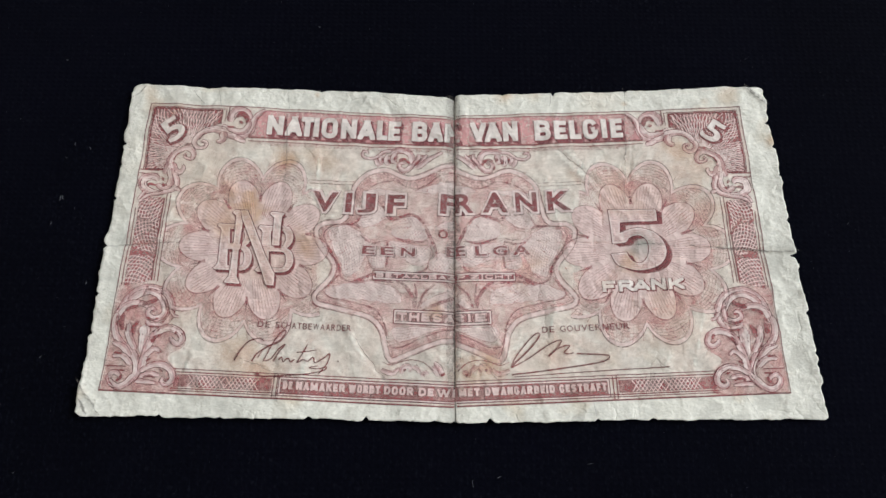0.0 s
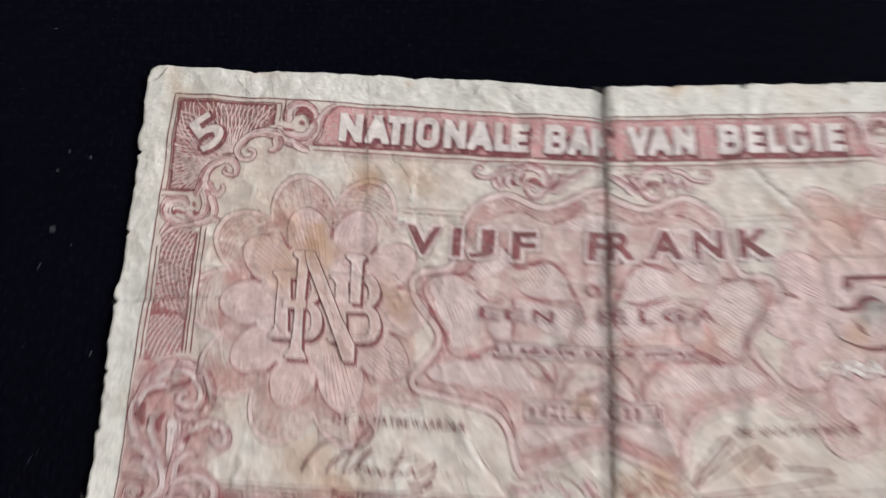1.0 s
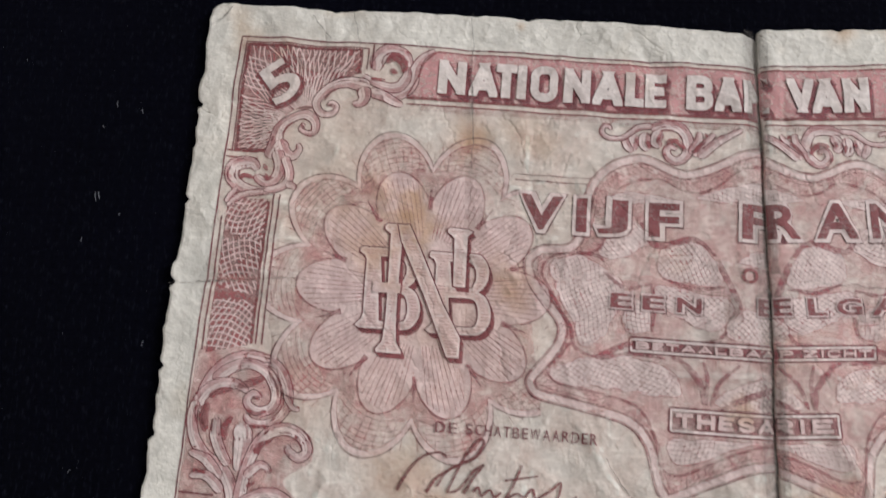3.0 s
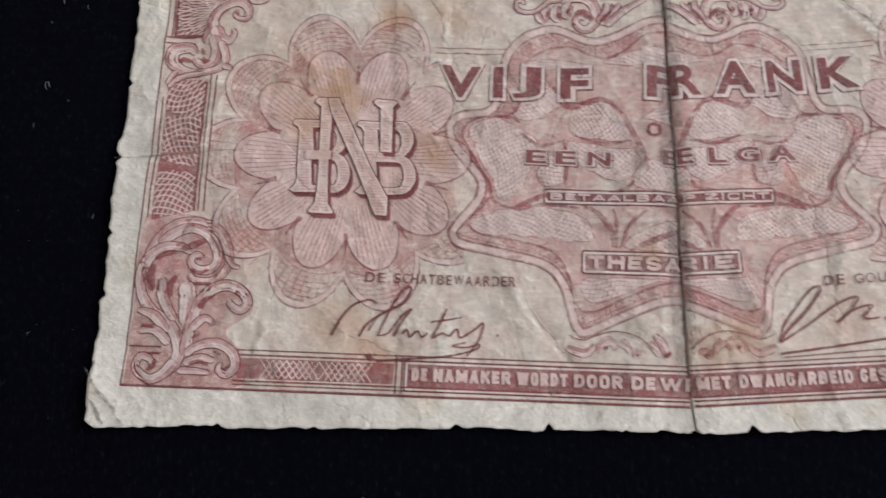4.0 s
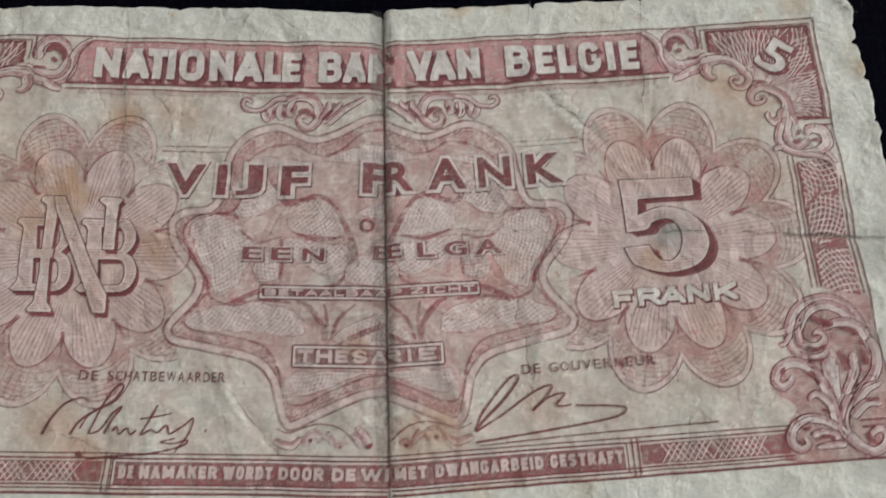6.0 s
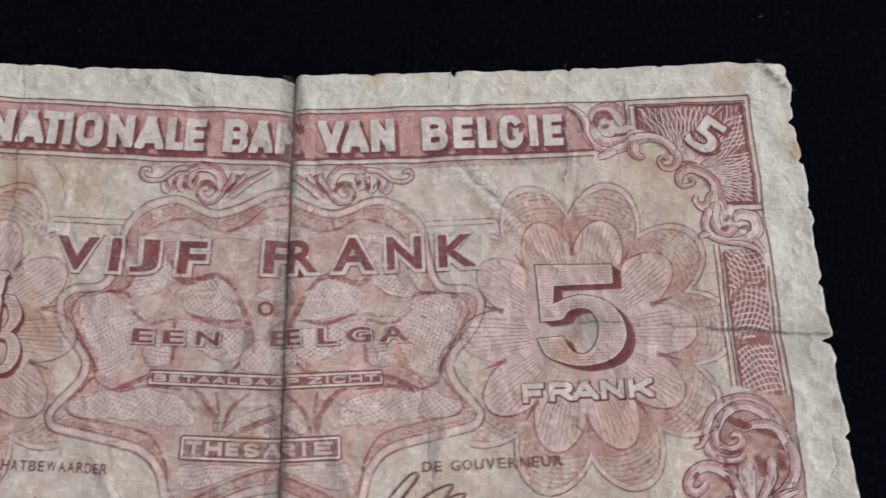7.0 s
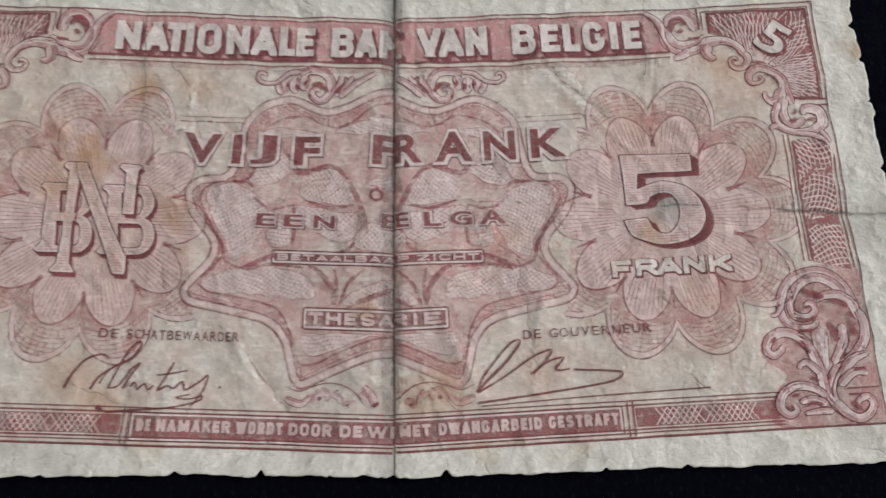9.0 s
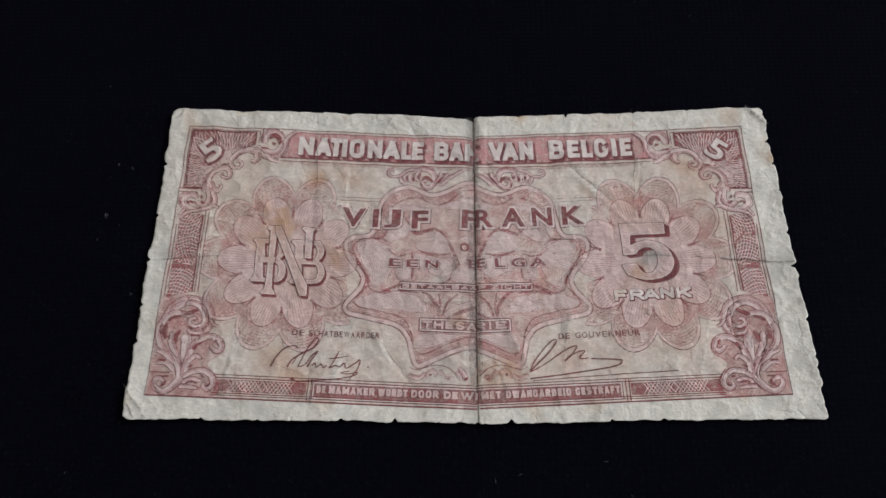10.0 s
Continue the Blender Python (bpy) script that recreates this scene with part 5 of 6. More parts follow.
stroke(FOOT_DARK, [(-41.1, -14.8), (-40.8, -14.1), (-39.8, -13.6)], 0.6, 0.6, 0.3)
stroke(FOOT_DARK, [(-38.1, -13.1), (-37.6, -13.7)], 0.5, 0.4)
stroke(FOOT_DARK, [(-41.5, -17.3), (-40.8, -16.9)], 0.4, 0.3)
stroke(FOOT_DARK, [(-45.9, -16.3), (-44.7, -16.5)], 0.4, 0.3)
stroke(FOOT_DARK, [(-44.9, -20.1), (-44.4, -19.7), (-44.2, -19.1)], 0.4, 0.6, 0.4)
stroke(FOOT_DARK, [(-41.5, -19.4), (-40.6, -19.2), (-39.8, -19.5)], 0.3, 0.5, 0.3)
stroke(FOOT_DARK, [(-39.5, -18.3), (-38.8, -18.6)], 0.35, 0.35)
stroke(FOOT_DARK, [(-38.6, -19.8), (-38, -19.4)], 0.3, 0.3)
stroke(FOOT_DARK, [(-42.6, -16.6), (-42.4, -17.3)], 0.3, 0.2)
stroke(FOOT_DARK, [(-39.8, -11.8), (-40.3, -12.3)], 0.2, 0.2)
stroke(CREST, [(-10.8, 14.4), (-9.5, 14.8), (-8.4, 14.6), (-7.7, 13.7), (-7.7, 12.5), (-8.4, 11.7), (-9.1, 11.8), (-9.5, 12.4), (-9.2, 12.9), (-8.6, 12.7)], 0.6, 0.85, 0.85, 0.8, 0.85, 0.75, 0.65, 0.6, 0.5, 0.3)
stroke(CREST, [(-10.1, 14.3), (-10.4, 13.3), (-10, 12.8)], 0.8, 0.9, 0.5)
stroke(CREST, [(-11.2, 14.1), (-11.3, 13.1), (-10.9, 12.5)], 0.8, 0.95, 0.6)
stroke(CREST, [(-12.1, 13.9), (-12.3, 12.9), (-12.1, 12.4)], 0.6, 0.9, 0.6)
stroke(CREST, [(-13, 13.5), (-12.7, 12.7), (-12.3, 12.3)], 0.5, 0.6, 0.4)
stroke(CREST, [(-10.7, 14.6), (-11.8, 14.5), (-12.5, 14), (-13.2, 13.5), (-14.3, 13.4), (-14.9, 13.8), (-14.8, 14.4), (-14.3, 14.4), (-14.2, 14.1)], 0.45, 0.4, 0.4, 0.35, 0.35, 0.35, 0.35, 0.3, 0.2)
stroke(CREST, [(-7.5, 12.4), (-6.8, 13.5), (-6.7, 14.4)], 0.6, 0.6, 0.4)
stroke(CREST, [(-7.2, 12.2), (-6.1, 13.5), (-5.5, 14.3)], 0.6, 0.55, 0.3)
stroke(CREST, [(-6.8, 12.1), (-5.1, 13.6), (-3.2, 14.7)], 0.7, 0.6, 0.3)
stroke(CREST_DARK, [(-12, 13.6), (-11.9, 13)], 0.35, 0.3)
stroke(CREST_DARK, [(-11.1, 13.4), (-10.9, 12.7)], 0.4, 0.3)
stroke(CREST_DARK, [(-10.1, 13.7), (-10.3, 13.2)], 0.35, 0.3)
stroke(CREST_DARK, [(-9.6, 13.2), (-8.8, 13.4), (-8.1, 12.9), (-7.9, 12.4)], 0.4, 0.5, 0.45, 0.2)
stroke(CREST_DARK, [(-7.3, 12.4), (-6.7, 13.1), (-6.2, 13.5)], 0.3, 0.4, 0.2)
stroke(CREST_DARK, [(-6.3, 14.3), (-6.1, 13.9)], 0.3, 0.25)
stroke(CREST_DARK, [(-9.5, 12), (-9.8, 12.2)], 0.3, 0.25)
stroke(BASE, [(-10, -16.9), (-9.2, -17.2), (-8.4, -17.3), (-7.6, -16.6)], 0.3, 0.35, 0.35, 0.2)
stroke(BASE, [(-7.3, -17.3), (-7.1, -16.6), (-6.6, -16.2), (-6, -16.5), (-6.3, -17)], 0.4, 0.45, 0.4, 0.35, 0.2)
stroke(BASE, [(-5.8, -16.3), (-5.1, -16.6), (-4.8, -17.2)], 0.3, 0.35, 0.2)
stroke(BASE, [(-4.6, -17.5), (-4, -17), (-3.6, -17.2)], 0.35, 0.35, 0.2)
stroke(BASE, [(-3.2, -16.2), (-2.6, -16.7), (-2.2, -17.4)], 0.5, 0.55, 0.4)
stroke(BASE, [(-1.7, -17.3), (-2.2, -16.3), (-2.9, -15.6)], 0.35, 0.4, 0.2)
stroke(BASE_DARK, [(-7, -16.9), (-6.6, -16.7)], 0.45, 0.3)
stroke(BASE_DARK, [(-4.4, -17.4), (-4, -17.2)], 0.35, 0.2)
stroke(BASE_DARK, [(-2, -17.4), (-1.4, -17)], 0.4, 0.3)
stroke(BASE_DARK, [(-5.4, -16), (-5.1, -16.1)], 0.2, 0.15)
stroke(BASE_DARK, [(-10, -15.8), (-8.7, -16.2), (-7.3, -15.7), (-6, -15.4), (-4.4, -15.7), (-2.9, -16.8)], 0.07, 0.12, 0.12, 0.1, 0.12, 0.16)

GROUNDS = [[(-46.9, -8.0), (-45.2, -6.9), (-42.6, -6.6), (-40.0, -7.6), (-38.9, -10.0), (-39.4, -12.2), (-37.0, -13.0), (-36.6, -15.0), (-38.6, -16.6), (-37.2, -18.4), (-37.4, -21.2), (-46.9, -21.2)]]
for s in (-1, 1):
    for g in GROUNDS:
        fill("scroll_ground", [(s * min(46.85, -a), max(-21.25, b)) for a, b in curve_points(g, 0.5, closed=True)[:-1]], "tint", M_GROUNDTINT, label="pink printed ground behind the scrollwork")
for s in (-1, 1):
    ornament("corner_scroll", CORNER, s, "pale printed corner scrollwork outlined in dark red", accents=CORNER_DARK)
    ornament("foot_scroll", FOOT_SCROLL, s, "pale printed acanthus scroll outlined in dark red", accents=[(p, [0.75 * w for w in ws]) for p, ws in FOOT_DARK])
    ornament("crest_scroll", CREST, s, "small printed scrollwork under the heading", accents=CREST_DARK)
    ornament("base_scroll", [(p, [1.55 * w for w in ws]) for p, ws in BASE], s, "small printed scrollwork over the bottom text", accents=BASE_DARK, rim=M_WORNRED)


def corners(pts):
    return [tuple(p) for p in pts]


def rounded(pts):
    """The smooth line through the points, without its last one."""
    return [tuple(p) for p in curve_points(pts, 0.25)[:-1]]


def swollen(pts, by):
    """A closed outline moved outwards, or inwards where by is negative."""
    p = np.array(pts, float)
    e0, e1 = p - np.roll(p, 1, 0), np.roll(p, -1, 0) - p
    e0, e1 = (e / (np.hypot(*e.T)[:, None] + 1e-9) for e in (e0, e1))
    turn = np.sign((p[:, 0] * np.roll(p[:, 1], -1) - np.roll(p[:, 0], -1) * p[:, 1]).sum())
    n = np.stack([e0[:, 1] + e1[:, 1], -e0[:, 0] - e1[:, 0]], -1) * turn
    size = np.hypot(*n.T)[:, None] + 1e-9
    return (p + n / size * by * np.minimum(2 / size, 1.5)).tolist()


def raised(name, shapes, label, throw):
    """Broad pale figures with a thin dark edge and a printed side that falls to the lower right; later ones lie over earlier ones."""
    ob = tagged(new(name), label)
    ob.parent = NOTE
    for k, (outline, holes) in enumerate(shapes):
        if holes is None:
            LAYER["free"] = 0.080 + 0.030 * k
            fill("figure_body", outline, "free", M_EMBLEM, ob)
            continue
        outline = [p for p, q in zip(outline, outline[1:] + outline[:1]) if math.dist(p, q) > 0.02]
        base = 0.080 + 0.030 * k
        for n, q in enumerate((1.0, 0.66, 0.33)):
            LAYER["free"] = base + 0.003 * n
            moved = [[(a + throw[0] * q, b + throw[1] * q) for a, b in loop] for loop in (outline, *holes)]
            fill("figure_side", moved[0], "free", M_DARK, ob, holes=moved[1:])
        LAYER["free"] = base + 0.011
        fill("figure_edge", swollen(outline, 0.10), "free", M_LINE, ob, holes=[swollen(h, -0.10) for h in holes])
        LAYER["free"] = base + 0.026
        fill("figure_body", outline, "free", M_HALO, ob, holes=holes)
        # a tinted field inside the pale rim, ruled with fine lines
        field, gaps = swollen(outline, -0.17), [swollen(h, 0.17) for h in holes]
        LAYER["free"] = base + 0.0275
        fill("figure_field", field, "free", M_EMBLEM, ob, holes=gaps)
        LAYER["free"] = base + 0.029
        rib = Ribbons()
        q = np.asarray(field)
        for b in np.arange(q[:, 1].min() + 0.1, q[:, 1].max(), 0.26):
            a = np.arange(q[:, 0].min(), q[:, 0].max(), 0.12)
            pts = np.stack([a, b + 0 * a], -1)
            open_field = inside(field, pts)
            for g in gaps:
                open_field &= ~inside(g, pts)
            start = None
            for i in range(len(a) + 1):
                if i < len(a) and open_field[i]:
                    start = i if start is None else start
                elif start is not None:
                    if i - start > 2:
                        rib.add(pts[start:i], 0.07, "free")
                    start = None
        rib.done("figure_hatching", M_GROUND, ob, kind="stuff")
    return ob


# The large numeral, clockwise from its upper left corner
FIVE = corners([(25.6, 5.25), (32.4, 5.0), (32.4, 3.3), (27.1, 3.3), (26.9, 1.7)]) + rounded([(26.9, 1.7), (28.0, 2.1), (29.5, 2.35), (31.4, 1.9), (32.6, 0.8), (33.15, -0.7), (32.9, -2.0), (32.1, -3.0), (30.8, -3.6), (28.9, -3.8), (27.2, -3.4), (25.9, -2.7), (25.3, -1.3)])
FIVE += corners([(25.3, -1.3)]) + rounded([(27.5, -1.2), (27.9, -2.1), (28.6, -2.7), (29.5, -2.75), (30.3, -2.0), (30.7, -0.9), (30.6, 0.3), (29.9, 1.1), (28.9, 1.2), (28.1, 0.9), (27.5, 0.3), (25.5, 0.2)])


# Main value text
def haloed(name, boxes, b0, b1, parent, label="", grow=0.29, bold=0.03):
    for one in boxes:
        word("letter_rim", [one], b0, b1, "line", M_WORNLINE, parent, bold=bold, grow=grow + 0.08, shift=(0.05, -0.05))
        word("letter_halo", [one], b0, b1, "pale", M_HALO, parent, bold=bold, grow=grow)
        word(name, [one], b0, b1, "dark", M_DARK, parent, label, bold=bold)


def texts():
    value = tagged(new("value_text"), "dark red capital letters with pale rims")
    value.parent = NOTE
    haloed("value_letter", [("V", -21.5, -17.9), ("I", -16.8, -15.9), ("J", -15.1, -12.5), ("F", -10.8, -8.3)], 5.0, 7.95, value)
    haloed("value_letter", [("F", -3.2, -0.7), ("R", 3.65, 6.35), ("A", 7.6, 11.3), ("N", 12.4, 15.5), ("K", 17.0, 20.4)], 5.35, 8.3, value)
    unit = tagged(new("unit_text"), "small dark red capital letters")
    unit.parent = NOTE
    word("unit_letter", [("O", -3.3, -1.9)], 1.65, 2.9, "dark", M_DARK, unit, bold=0.02)
    haloed("unit_letter", [("E", -13.8, -12.0), ("E", -11.2, -9.4), ("N", -8.4, -6.4)], -1.1, 0.1, unit, grow=0.10, bold=0.03)
    haloed("unit_letter", [("B", -2.0, -0.2), ("E", 3.5, 4.8), ("L", 6.2, 7.9), ("G", 8.7, 10.8), ("A", 11.5, 14.0)], -0.95, 0.45, unit, grow=0.10, bold=0.03)

    def boxed(name, a0, a1, b0, b1, words, size, label, plate_mat=M_PLATE, bold=0.30, letter_mat=M_DUSTY):
        plate = fill("plate", [(a0 + 0.25, b0 + 0.25), (a1 - 0.25, b0 + 0.25), (a1 - 0.25, b1 - 0.25), (a0 + 0.25, b1 - 0.25)], "line", plate_mat, label=label)
        rim, pale = Ribbons(), Ribbons()
        c = 0.14
        rim.add(straight((a0 + c, b0), (a1 - c, b0), (a1, b0 + c), (a1, b1 - c), (a1 - c, b1), (a0 + c, b1), (a0, b1 - c), (a0, b0 + c), (a0 + c, b0)), 0.13, "line")
        pale.add(straight((a0 + 0.17, b0 + 0.17), (a1 - 0.17, b0 + 0.17), (a1 - 0.17, b1 - 0.17), (a0 + 0.17, b1 - 0.17), (a0 + 0.17, b0 + 0.17)), 0.19, "hatch")
        rim.done("box_rule", M_LINE, plate)
        pale.done("box_margin", M_PALE, plate)
        for text, w0, w1 in words:
            for one in spaced(text, w0, w1, 0.2):
                block_word(name, [one], *size, bold * (size[1] - size[0]), "dark", letter_mat, plate)

    boxed("clause_letter", -12.1, 11.7, -4.6, -3.35, [("BETAALBAAR", -11.6, 0.75), ("OP", 2.4, 4.6), ("ZICHT", 5.4, 11.2)], (-4.27, -3.68), "dark red plate with pale capital letters", bold=0.31)
    boxed("treasury_letter", -8.8, 8.0, -10.6, -8.65, [("THESAU", -8.3, 1.25), ("RIE", 2.2, 7.3)], (-10.15, -9.05), "dark red plate with pale capital letters", M_DUSTYPLATE)
    boxed("warning_letter", -23.4, 23.1, -20.95, -18.5, [("DE", -22.8, -21.5), ("NAMAKER", -21.0, -14.6), ("WORDT", -14.1, -9.9), ("DOOR", -9.4, -5.5), ("DE", -4.8, -2.8),
          ("WET", -2.4, 2.2), ("MET", 3.0, 5.8), ("DWANGARBEID", 6.5, 15.8), ("GESTRAFT", 16.4, 22.7)], (-20.1, -19.05), "dark red plate with a pale line of capital letters", M_PANEL)
    for text, a0, a1 in (("DE", -27.1, -25.4), ("SCHATBEWAARDER", -24.7, -14.4), ("DE", 14.8, 16.4), ("GOUVERNEUR", 17.2, 26.6)):
        title = tagged(new("office_title"), "small thin dark red capital letters")
        title.parent = NOTE
        for one in spaced(text, a0, a1, 0.3):
            word("title_letter", [one], -12.0, -11.15, "dark", M_LINE, title, bold=0.008)

    # large numeral on the right rosette with its word
    raised("large_numeral", [(FIVE, ())], "large pale numeral with dark red edge and printed side", (0.78, -0.52))
    ob = tagged(new("numeral_text"), "pale block letters edged in dark red")
    ob.parent = NOTE
    for ch, a0, a1 in (("F", 23.6, 25.5), ("R", 25.9, 28.0), ("A", 27.9, 30.2), ("N", 30.4, 32.4), ("K", 32.8, 35.0)):
        block_word("letter_edge", [(ch, a0, a1)], -6.7, -5.1, 0.5, "line", M_DARK, ob, grow=0.12, shift=(0.08, -0.07))
        block_word("numeral_letter", [(ch, a0, a1)], -6.7, -5.1, 0.5, "dark", M_PALE, ob)


texts()


# Interlaced emblem on the left rosette: two slab-footed double bows behind a tall zigzag
def emblem():
    def bow(at):
        """Outline and the two openings of a double bow whose upright stands at a = at."""
        out = corners([(0, 2.05), (0, 2.35), (0.2, 2.5)]) + rounded([(0.2, 2.5), (3.7, 2.5), (4.45, 2.25), (5.0, 1.35), (5.0, 0.5), (4.7, -0.2), (4.25, -0.65)])
        out += rounded([(4.25, -0.65), (4.85, -1.0), (5.3, -1.8), (5.4, -2.8), (5.1, -3.6), (4.5, -4.1), (3.7, -4.2), (0.3, -4.25)]) + corners([(0.15, -4.0), (0.6, -3.55), (0.75, -3.1), (0.6, 1.5), (0.4, 1.85)])
        top = rounded([(1.75, 1.8), (3.3, 1.8), (3.85, 1.35), (4.0, 0.65), (3.85, 0.0), (3.5, -0.4), (1.8, -0.4)])
        low = rounded([(1.85, -1.25), (3.6, -1.2), (4.15, -1.6), (4.35, -2.4), (4.3, -3.1), (3.9, -3.55), (1.9, -3.6)])
        return [(at + p, q) for p, q in out], [[(at + p, q) for p, q in hole] for hole in (top, low)]

    left_bar = corners([(-32.65, 4.1), (-32.65, 4.4), (-32.45, 4.6), (-31.0, 4.6), (-31.15, 3.7), (-31.1, -1.2), (-31.0, -3.8), (-30.85, -5.2), (-30.4, -5.85), (-30.4, -6.1), (-32.4, -6.1), (-32.5, -5.85), (-32.0, -5.2), (-31.9, -3.8), (-31.95, -1.2), (-32.15, 3.8)])
    slant = corners([(-31.6, 4.6), (-30.6, 4.6), (-29.5, 2.5), (-27.4, -1.7), (-25.7, -4.5), (-25.7, -6.1), (-26.7, -6.1), (-28.7, -1.7), (-31.2, 3.2)])
    right_bar = corners([(-27.4, 4.25), (-27.4, 4.5), (-27.2, 4.65), (-25.7, 4.6), (-25.3, 4.4), (-25.7, 4.0), (-25.6, -0.3), (-26.6, -0.3), (-26.8, 3.8)])
    clasp = corners([(-33.2, -0.42), (-30.9, -0.4), (-30.9, -1.22), (-33.2, -1.25)])
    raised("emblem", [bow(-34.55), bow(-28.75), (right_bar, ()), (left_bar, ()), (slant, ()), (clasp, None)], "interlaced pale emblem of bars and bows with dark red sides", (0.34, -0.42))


emblem()


# Signatures as pen flourishes
def flourish(name, strokes, label):
    rib = Ribbons()
    for pts, w0, w1 in strokes:
        rib.add(curve_points(pts, 0.15), 0.92 * w0, "top", 0.92 * w1)
    rib.done(name, M_PEN, NOTE, label)


flourish("signature", [
    ([(-29.7, -16.6), (-29.0, -15.2), (-28.0, -14.0), (-26.7, -13.5), (-26.0, -13.8)], 0.30, 0.18), ([(-27.4, -16.6), (-26.7, -15.5), (-25.3, -14.5), (-23.9, -13.7), (-23.2, -12.7), (-23.3, -12.3), (-23.8, -12.5), (-24.7, -13.9), (-25.4, -15.5), (-25.8, -16.5)], 0.24, 0.20),
    ([(-26.6, -16.1), (-25.9, -14.9), (-25.0, -14.3)], 0.18, 0.14), ([(-25.8, -16.5), (-24.9, -16.2), (-23.9, -14.8), (-23.1, -14.2), (-23.8, -15.2), (-24.5, -16.5)], 0.16, 0.26),
    ([(-23.8, -16.3), (-23.4, -15.9), (-23.1, -16.5), (-22.5, -16.0), (-22.1, -16.5), (-21.6, -16.1)], 0.22, 0.18), ([(-20.1, -14.0), (-20.7, -15.5), (-21.2, -16.5), (-20.4, -16.1), (-19.8, -16.3), (-19.2, -15.7), (-18.9, -16.4), (-18.3, -16.1)], 0.22, 0.2), ([(-21.4, -15.2), (-20.2, -15.0), (-18.8, -14.7)], 0.2, 0.14),
    ([(-18.3, -16.1), (-17.6, -15.6), (-17.0, -15.1), (-17.2, -16.3), (-17.9, -17.4), (-18.3, -17.9)], 0.2, 0.14), ([(-18.4, -16.8), (-19.5, -17.1), (-18.4, -17.2), (-17.3, -16.9), (-17.7, -17.4), (-20.0, -18.0), (-22.9, -18.3), (-25.8, -18.6)], 0.14, 0.24),
    ([(-26.6, -18.1), (-26.2, -18.5)], 0.5, 0.42), ([(-15.9, -16.1), (-15.7, -16.1)], 0.26, 0.2)],
    "dark red illegible pen flourish")
flourish("signature", [
    ([(10.2, -16.5), (11.0, -15.0), (13.2, -12.6), (14.2, -12.0), (14.3, -12.5), (12.8, -14.2), (10.7, -16.0), (10.3, -16.6)], 0.2, 0.28), ([(10.4, -16.5), (12.6, -15.4), (15.6, -13.6), (17.2, -13.1), (16.8, -13.9), (15.4, -15.2)], 0.2, 0.22),
    ([(15.4, -15.1), (17.0, -14.1), (18.3, -13.9), (17.5, -14.8), (18.0, -15.0), (18.8, -14.9)], 0.2, 0.18), ([(19.2, -15.0), (22.6, -15.3), (23.5, -15.6), (22.2, -16.3), (16.0, -17.0), (10.2, -17.5)], 0.2, 0.24), ([(10.5, -17.8), (20.0, -17.5), (31.4, -17.3)], 0.12, 0.16)],
    "dark red illegible pen flourish")


# Grime in the sharpest creases; the broad corner lines paint the bent corners' shade
SOILED_SHADED = [(34.0, 1.0, 49.2, 0.0, 0.34), (24.0, 1.25, 34.0, 1.0, 0.16), (3.0, 2.0, 14.0, 1.6, 0.13), (-48.2, 0.4, -42.5, 0.9, 0.26), (-42.0, 0.9, -36.0, 1.1, 0.12), (15.2, 16.3, 22.0, 10.0, 0.24), (-23.9, 25.0, -23.5, 8.0, 0.17),
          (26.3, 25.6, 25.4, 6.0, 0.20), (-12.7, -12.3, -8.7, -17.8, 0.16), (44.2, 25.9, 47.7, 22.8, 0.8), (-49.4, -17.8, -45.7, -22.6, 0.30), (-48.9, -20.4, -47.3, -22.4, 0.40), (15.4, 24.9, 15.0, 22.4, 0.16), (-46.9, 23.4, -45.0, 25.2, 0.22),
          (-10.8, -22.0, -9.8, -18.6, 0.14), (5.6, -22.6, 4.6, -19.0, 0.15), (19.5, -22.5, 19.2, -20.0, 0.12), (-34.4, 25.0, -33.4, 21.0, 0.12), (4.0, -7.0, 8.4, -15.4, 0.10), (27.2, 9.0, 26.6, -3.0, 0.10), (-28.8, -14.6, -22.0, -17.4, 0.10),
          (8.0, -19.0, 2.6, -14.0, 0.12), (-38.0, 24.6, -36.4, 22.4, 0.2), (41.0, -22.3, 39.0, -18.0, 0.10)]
for x0, y0, x1, y1, w in SOILED_SHADED:
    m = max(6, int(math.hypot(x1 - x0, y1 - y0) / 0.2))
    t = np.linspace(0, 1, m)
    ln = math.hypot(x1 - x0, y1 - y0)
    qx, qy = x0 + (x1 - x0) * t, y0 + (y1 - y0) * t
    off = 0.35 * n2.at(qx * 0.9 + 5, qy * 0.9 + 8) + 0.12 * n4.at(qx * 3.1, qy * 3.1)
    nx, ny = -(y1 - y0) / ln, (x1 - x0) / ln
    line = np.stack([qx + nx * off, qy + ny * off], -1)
    Ribbons().add(line[: m // 2 + 1], w * 0.35, "soil_shade", w, folded=False).add(line[m // 2:], w, "soil_shade", w * 0.3, folded=False).done("soiled_shaded_crease", M_GRIME_SHADE, NOTE, "grey line of grime and painted shade along a crease")


# Grime along the fold itself; its soft shade is painted into the same ribbons
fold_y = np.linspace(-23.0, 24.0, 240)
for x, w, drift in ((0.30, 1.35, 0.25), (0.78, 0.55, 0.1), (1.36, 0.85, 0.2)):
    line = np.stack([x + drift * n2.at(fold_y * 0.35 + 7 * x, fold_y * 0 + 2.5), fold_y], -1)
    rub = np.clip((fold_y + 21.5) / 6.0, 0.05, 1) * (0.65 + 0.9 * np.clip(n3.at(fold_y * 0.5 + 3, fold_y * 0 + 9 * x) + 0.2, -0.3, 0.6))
    Ribbons().add(line, w, "soil_shade", folded=False, profile=rub).done("soiled_shaded_fold", M_FOLD, NOTE, "grey grime and painted shade along the fold")


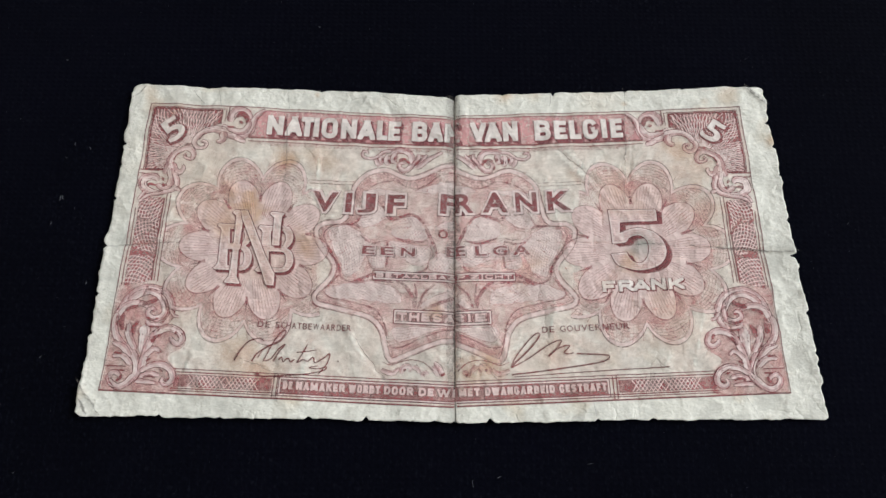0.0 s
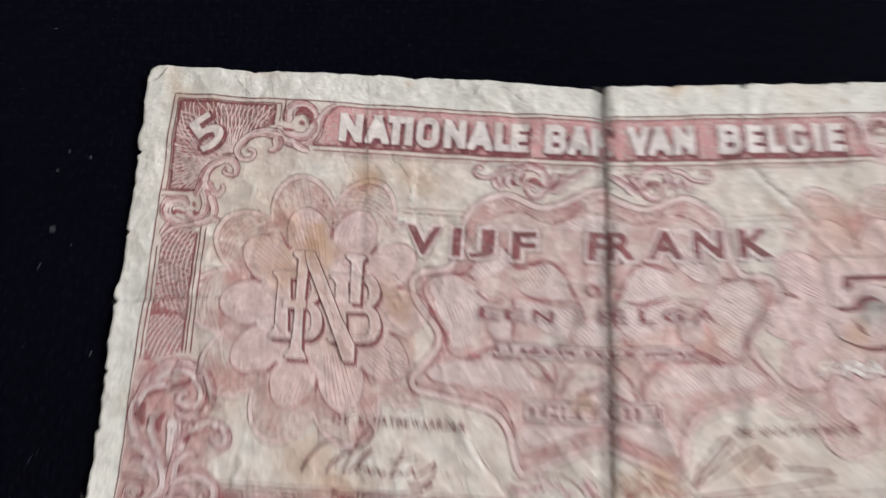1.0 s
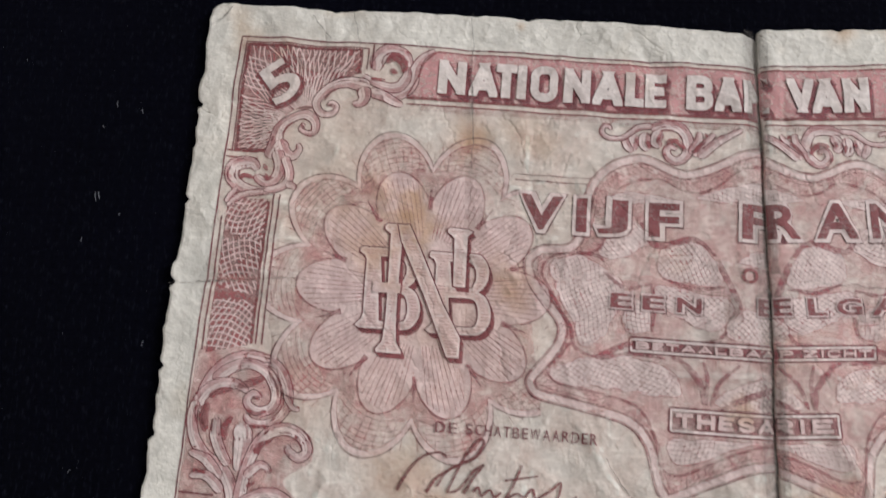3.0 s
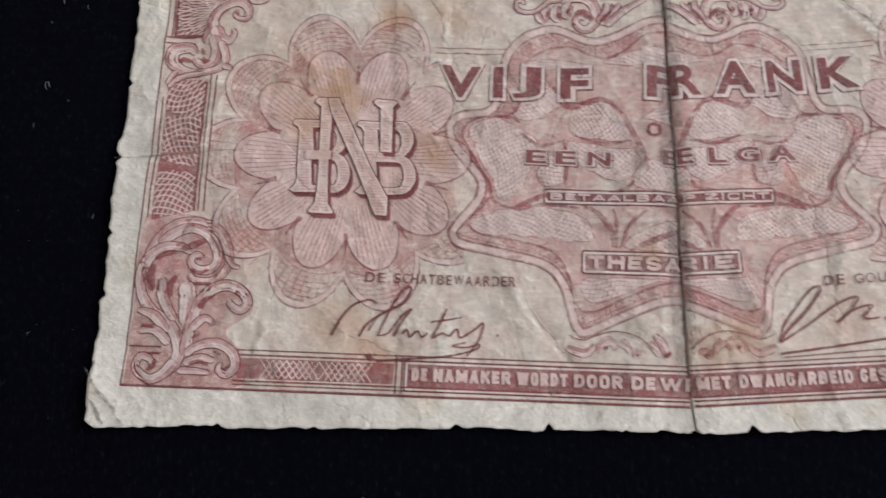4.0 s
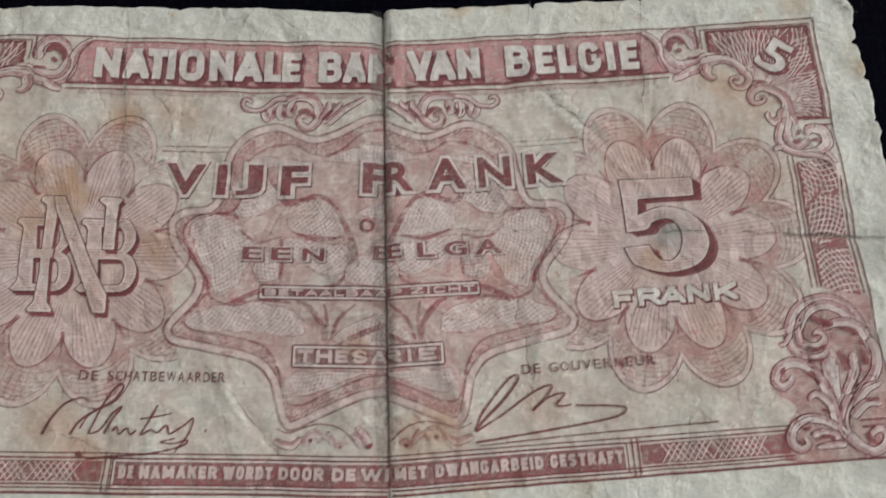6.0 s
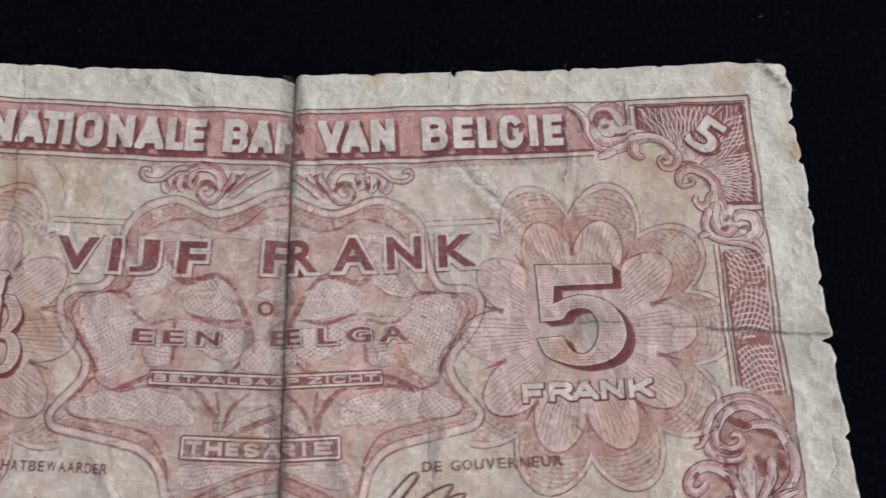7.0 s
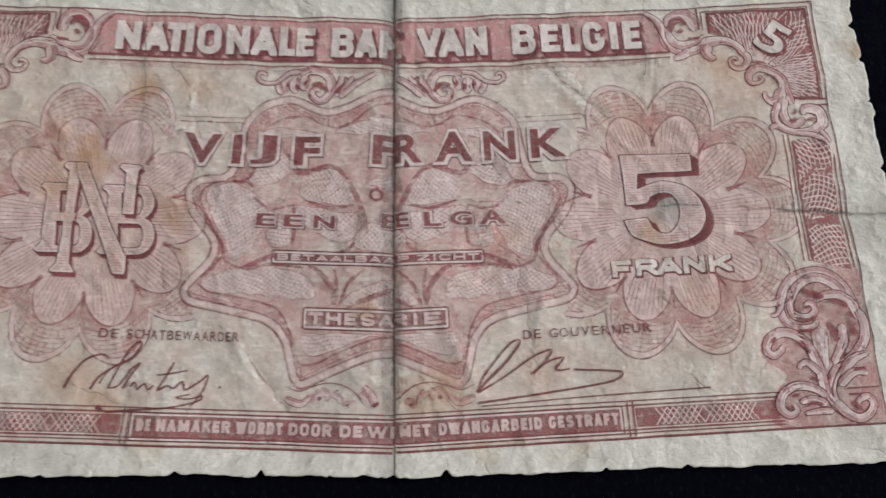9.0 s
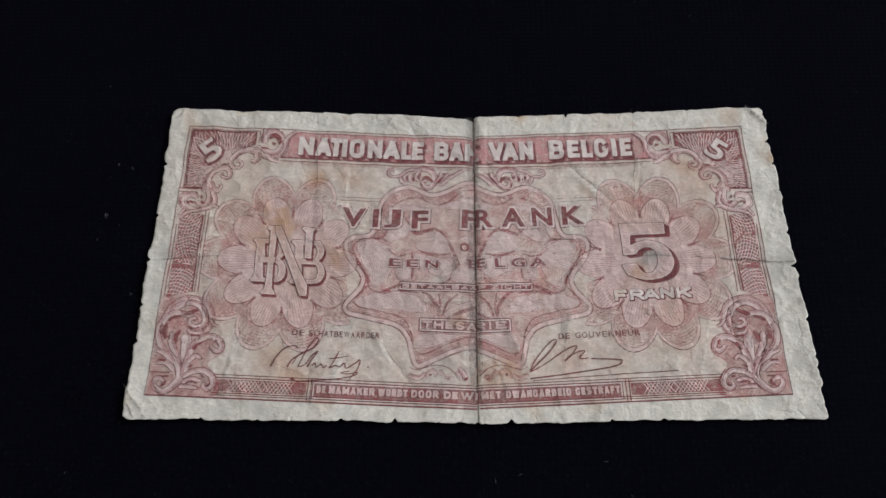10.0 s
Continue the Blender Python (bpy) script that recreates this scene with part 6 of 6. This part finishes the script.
# Loose lint on the cloth
def lint_fleck(x, y, ln, turn, wide=0.00016):
    p = np.array([(-0.5, 0.0), (-0.2, 0.04), (0.15, 0.03), (0.5, -0.05)]) * ln
    c, si = math.cos(turn), math.sin(turn)
    bm = bmesh.new()
    rings = []
    for k, (qx, qy) in enumerate(p):
        r = wide / 2 * (0.6 if k in (0, 3) else 1.0)
        cx, cy = x + c * qx - si * qy, y + si * qx + c * qy
        cz = float(cloth_height(np.array(cx), np.array(cy))) + r + 0.00002
        rings.append([bm.verts.new((cx - si * r * math.cos(q), cy + c * r * math.cos(q), cz + r * math.sin(q))) for q in (0, 1.257, 2.513, 3.77, 5.027)])
    for r0, r1 in zip(rings, rings[1:]):
        for k in range(5):
            bm.faces.new((r0[k], r1[k], r1[(k + 1) % 5], r0[(k + 1) % 5]))
    bm.faces.new(rings[0][::-1])
    bm.faces.new(rings[-1])
    ob = part("lint_fleck", bm, M_LINT, None, "tiny white lint fibre lying on the black cloth")
    tagged(ob, category="lint", group="lint on the cloth")


for x, y, ln, turn in ((3.2, -31.0, 0.9, 1.8), (6.65, -30.2, 0.6, 0.4), (18.6, -28.5, 0.7, 0.2), (-55.85, 7.8, 0.9, 1.75), (-55.55, 7.9, 0.8, 1.9), (-56.6, 4.0, 0.5, 1.6), (-54.9, 16.2, 0.6, 1.7), (-52.6, 15.6, 0.5, 1.9), (-53.6, 6.3, 0.25, 1.2), (-50.4, -4.6, 0.5, 1.4), (-55.2, -14.9, 0.4, 0.9), (57.3, 4.6, 0.5, 1.0),
                       (45.6, 31.0, 0.5, 0.3), (37.6, 43.3, 0.5, 0.6), (-55.9, 14.1, 0.4, 2.0), (-58.0, 30.0, 0.4, 0.5), (-20.0, 36.0, 0.35, 1.1), (22.0, -33.0, 0.4, 2.4), (-56.4, -29.8, 0.4, 0.8)):
    lint_fleck(x * 0.001, y * 0.001, ln * 0.0009, turn, 0.00005)


def dust():
    r = np.random.RandomState(4)
    verts, faces = [], []
    for k in range(2600):
        x, y = r.uniform(-0.085, 0.085), r.uniform(-0.06, 0.07)
        if abs(x) < 0.0505 and -0.0245 < y < 0.0272:
            continue
        q, z = r.uniform(0.000008, 0.00003) * (1.0 if k % 9 else 1.7), float(cloth_height(np.array(x), np.array(y)))
        b = len(verts)
        verts += [(x - q, y, z), (x + q, y, z), (x, y + q, z), (x, y - q, z), (x, y, z + 1.4 * q)]
        faces += [(b, b + 3, b + 4), (b + 3, b + 1, b + 4), (b + 1, b + 2, b + 4), (b + 2, b, b + 4)]
    ob = mesh_object("dust", verts, faces, M_LINT)
    tagged(ob, "fine pale dust specks on the black cloth", "dust", kind="stuff")


dust()
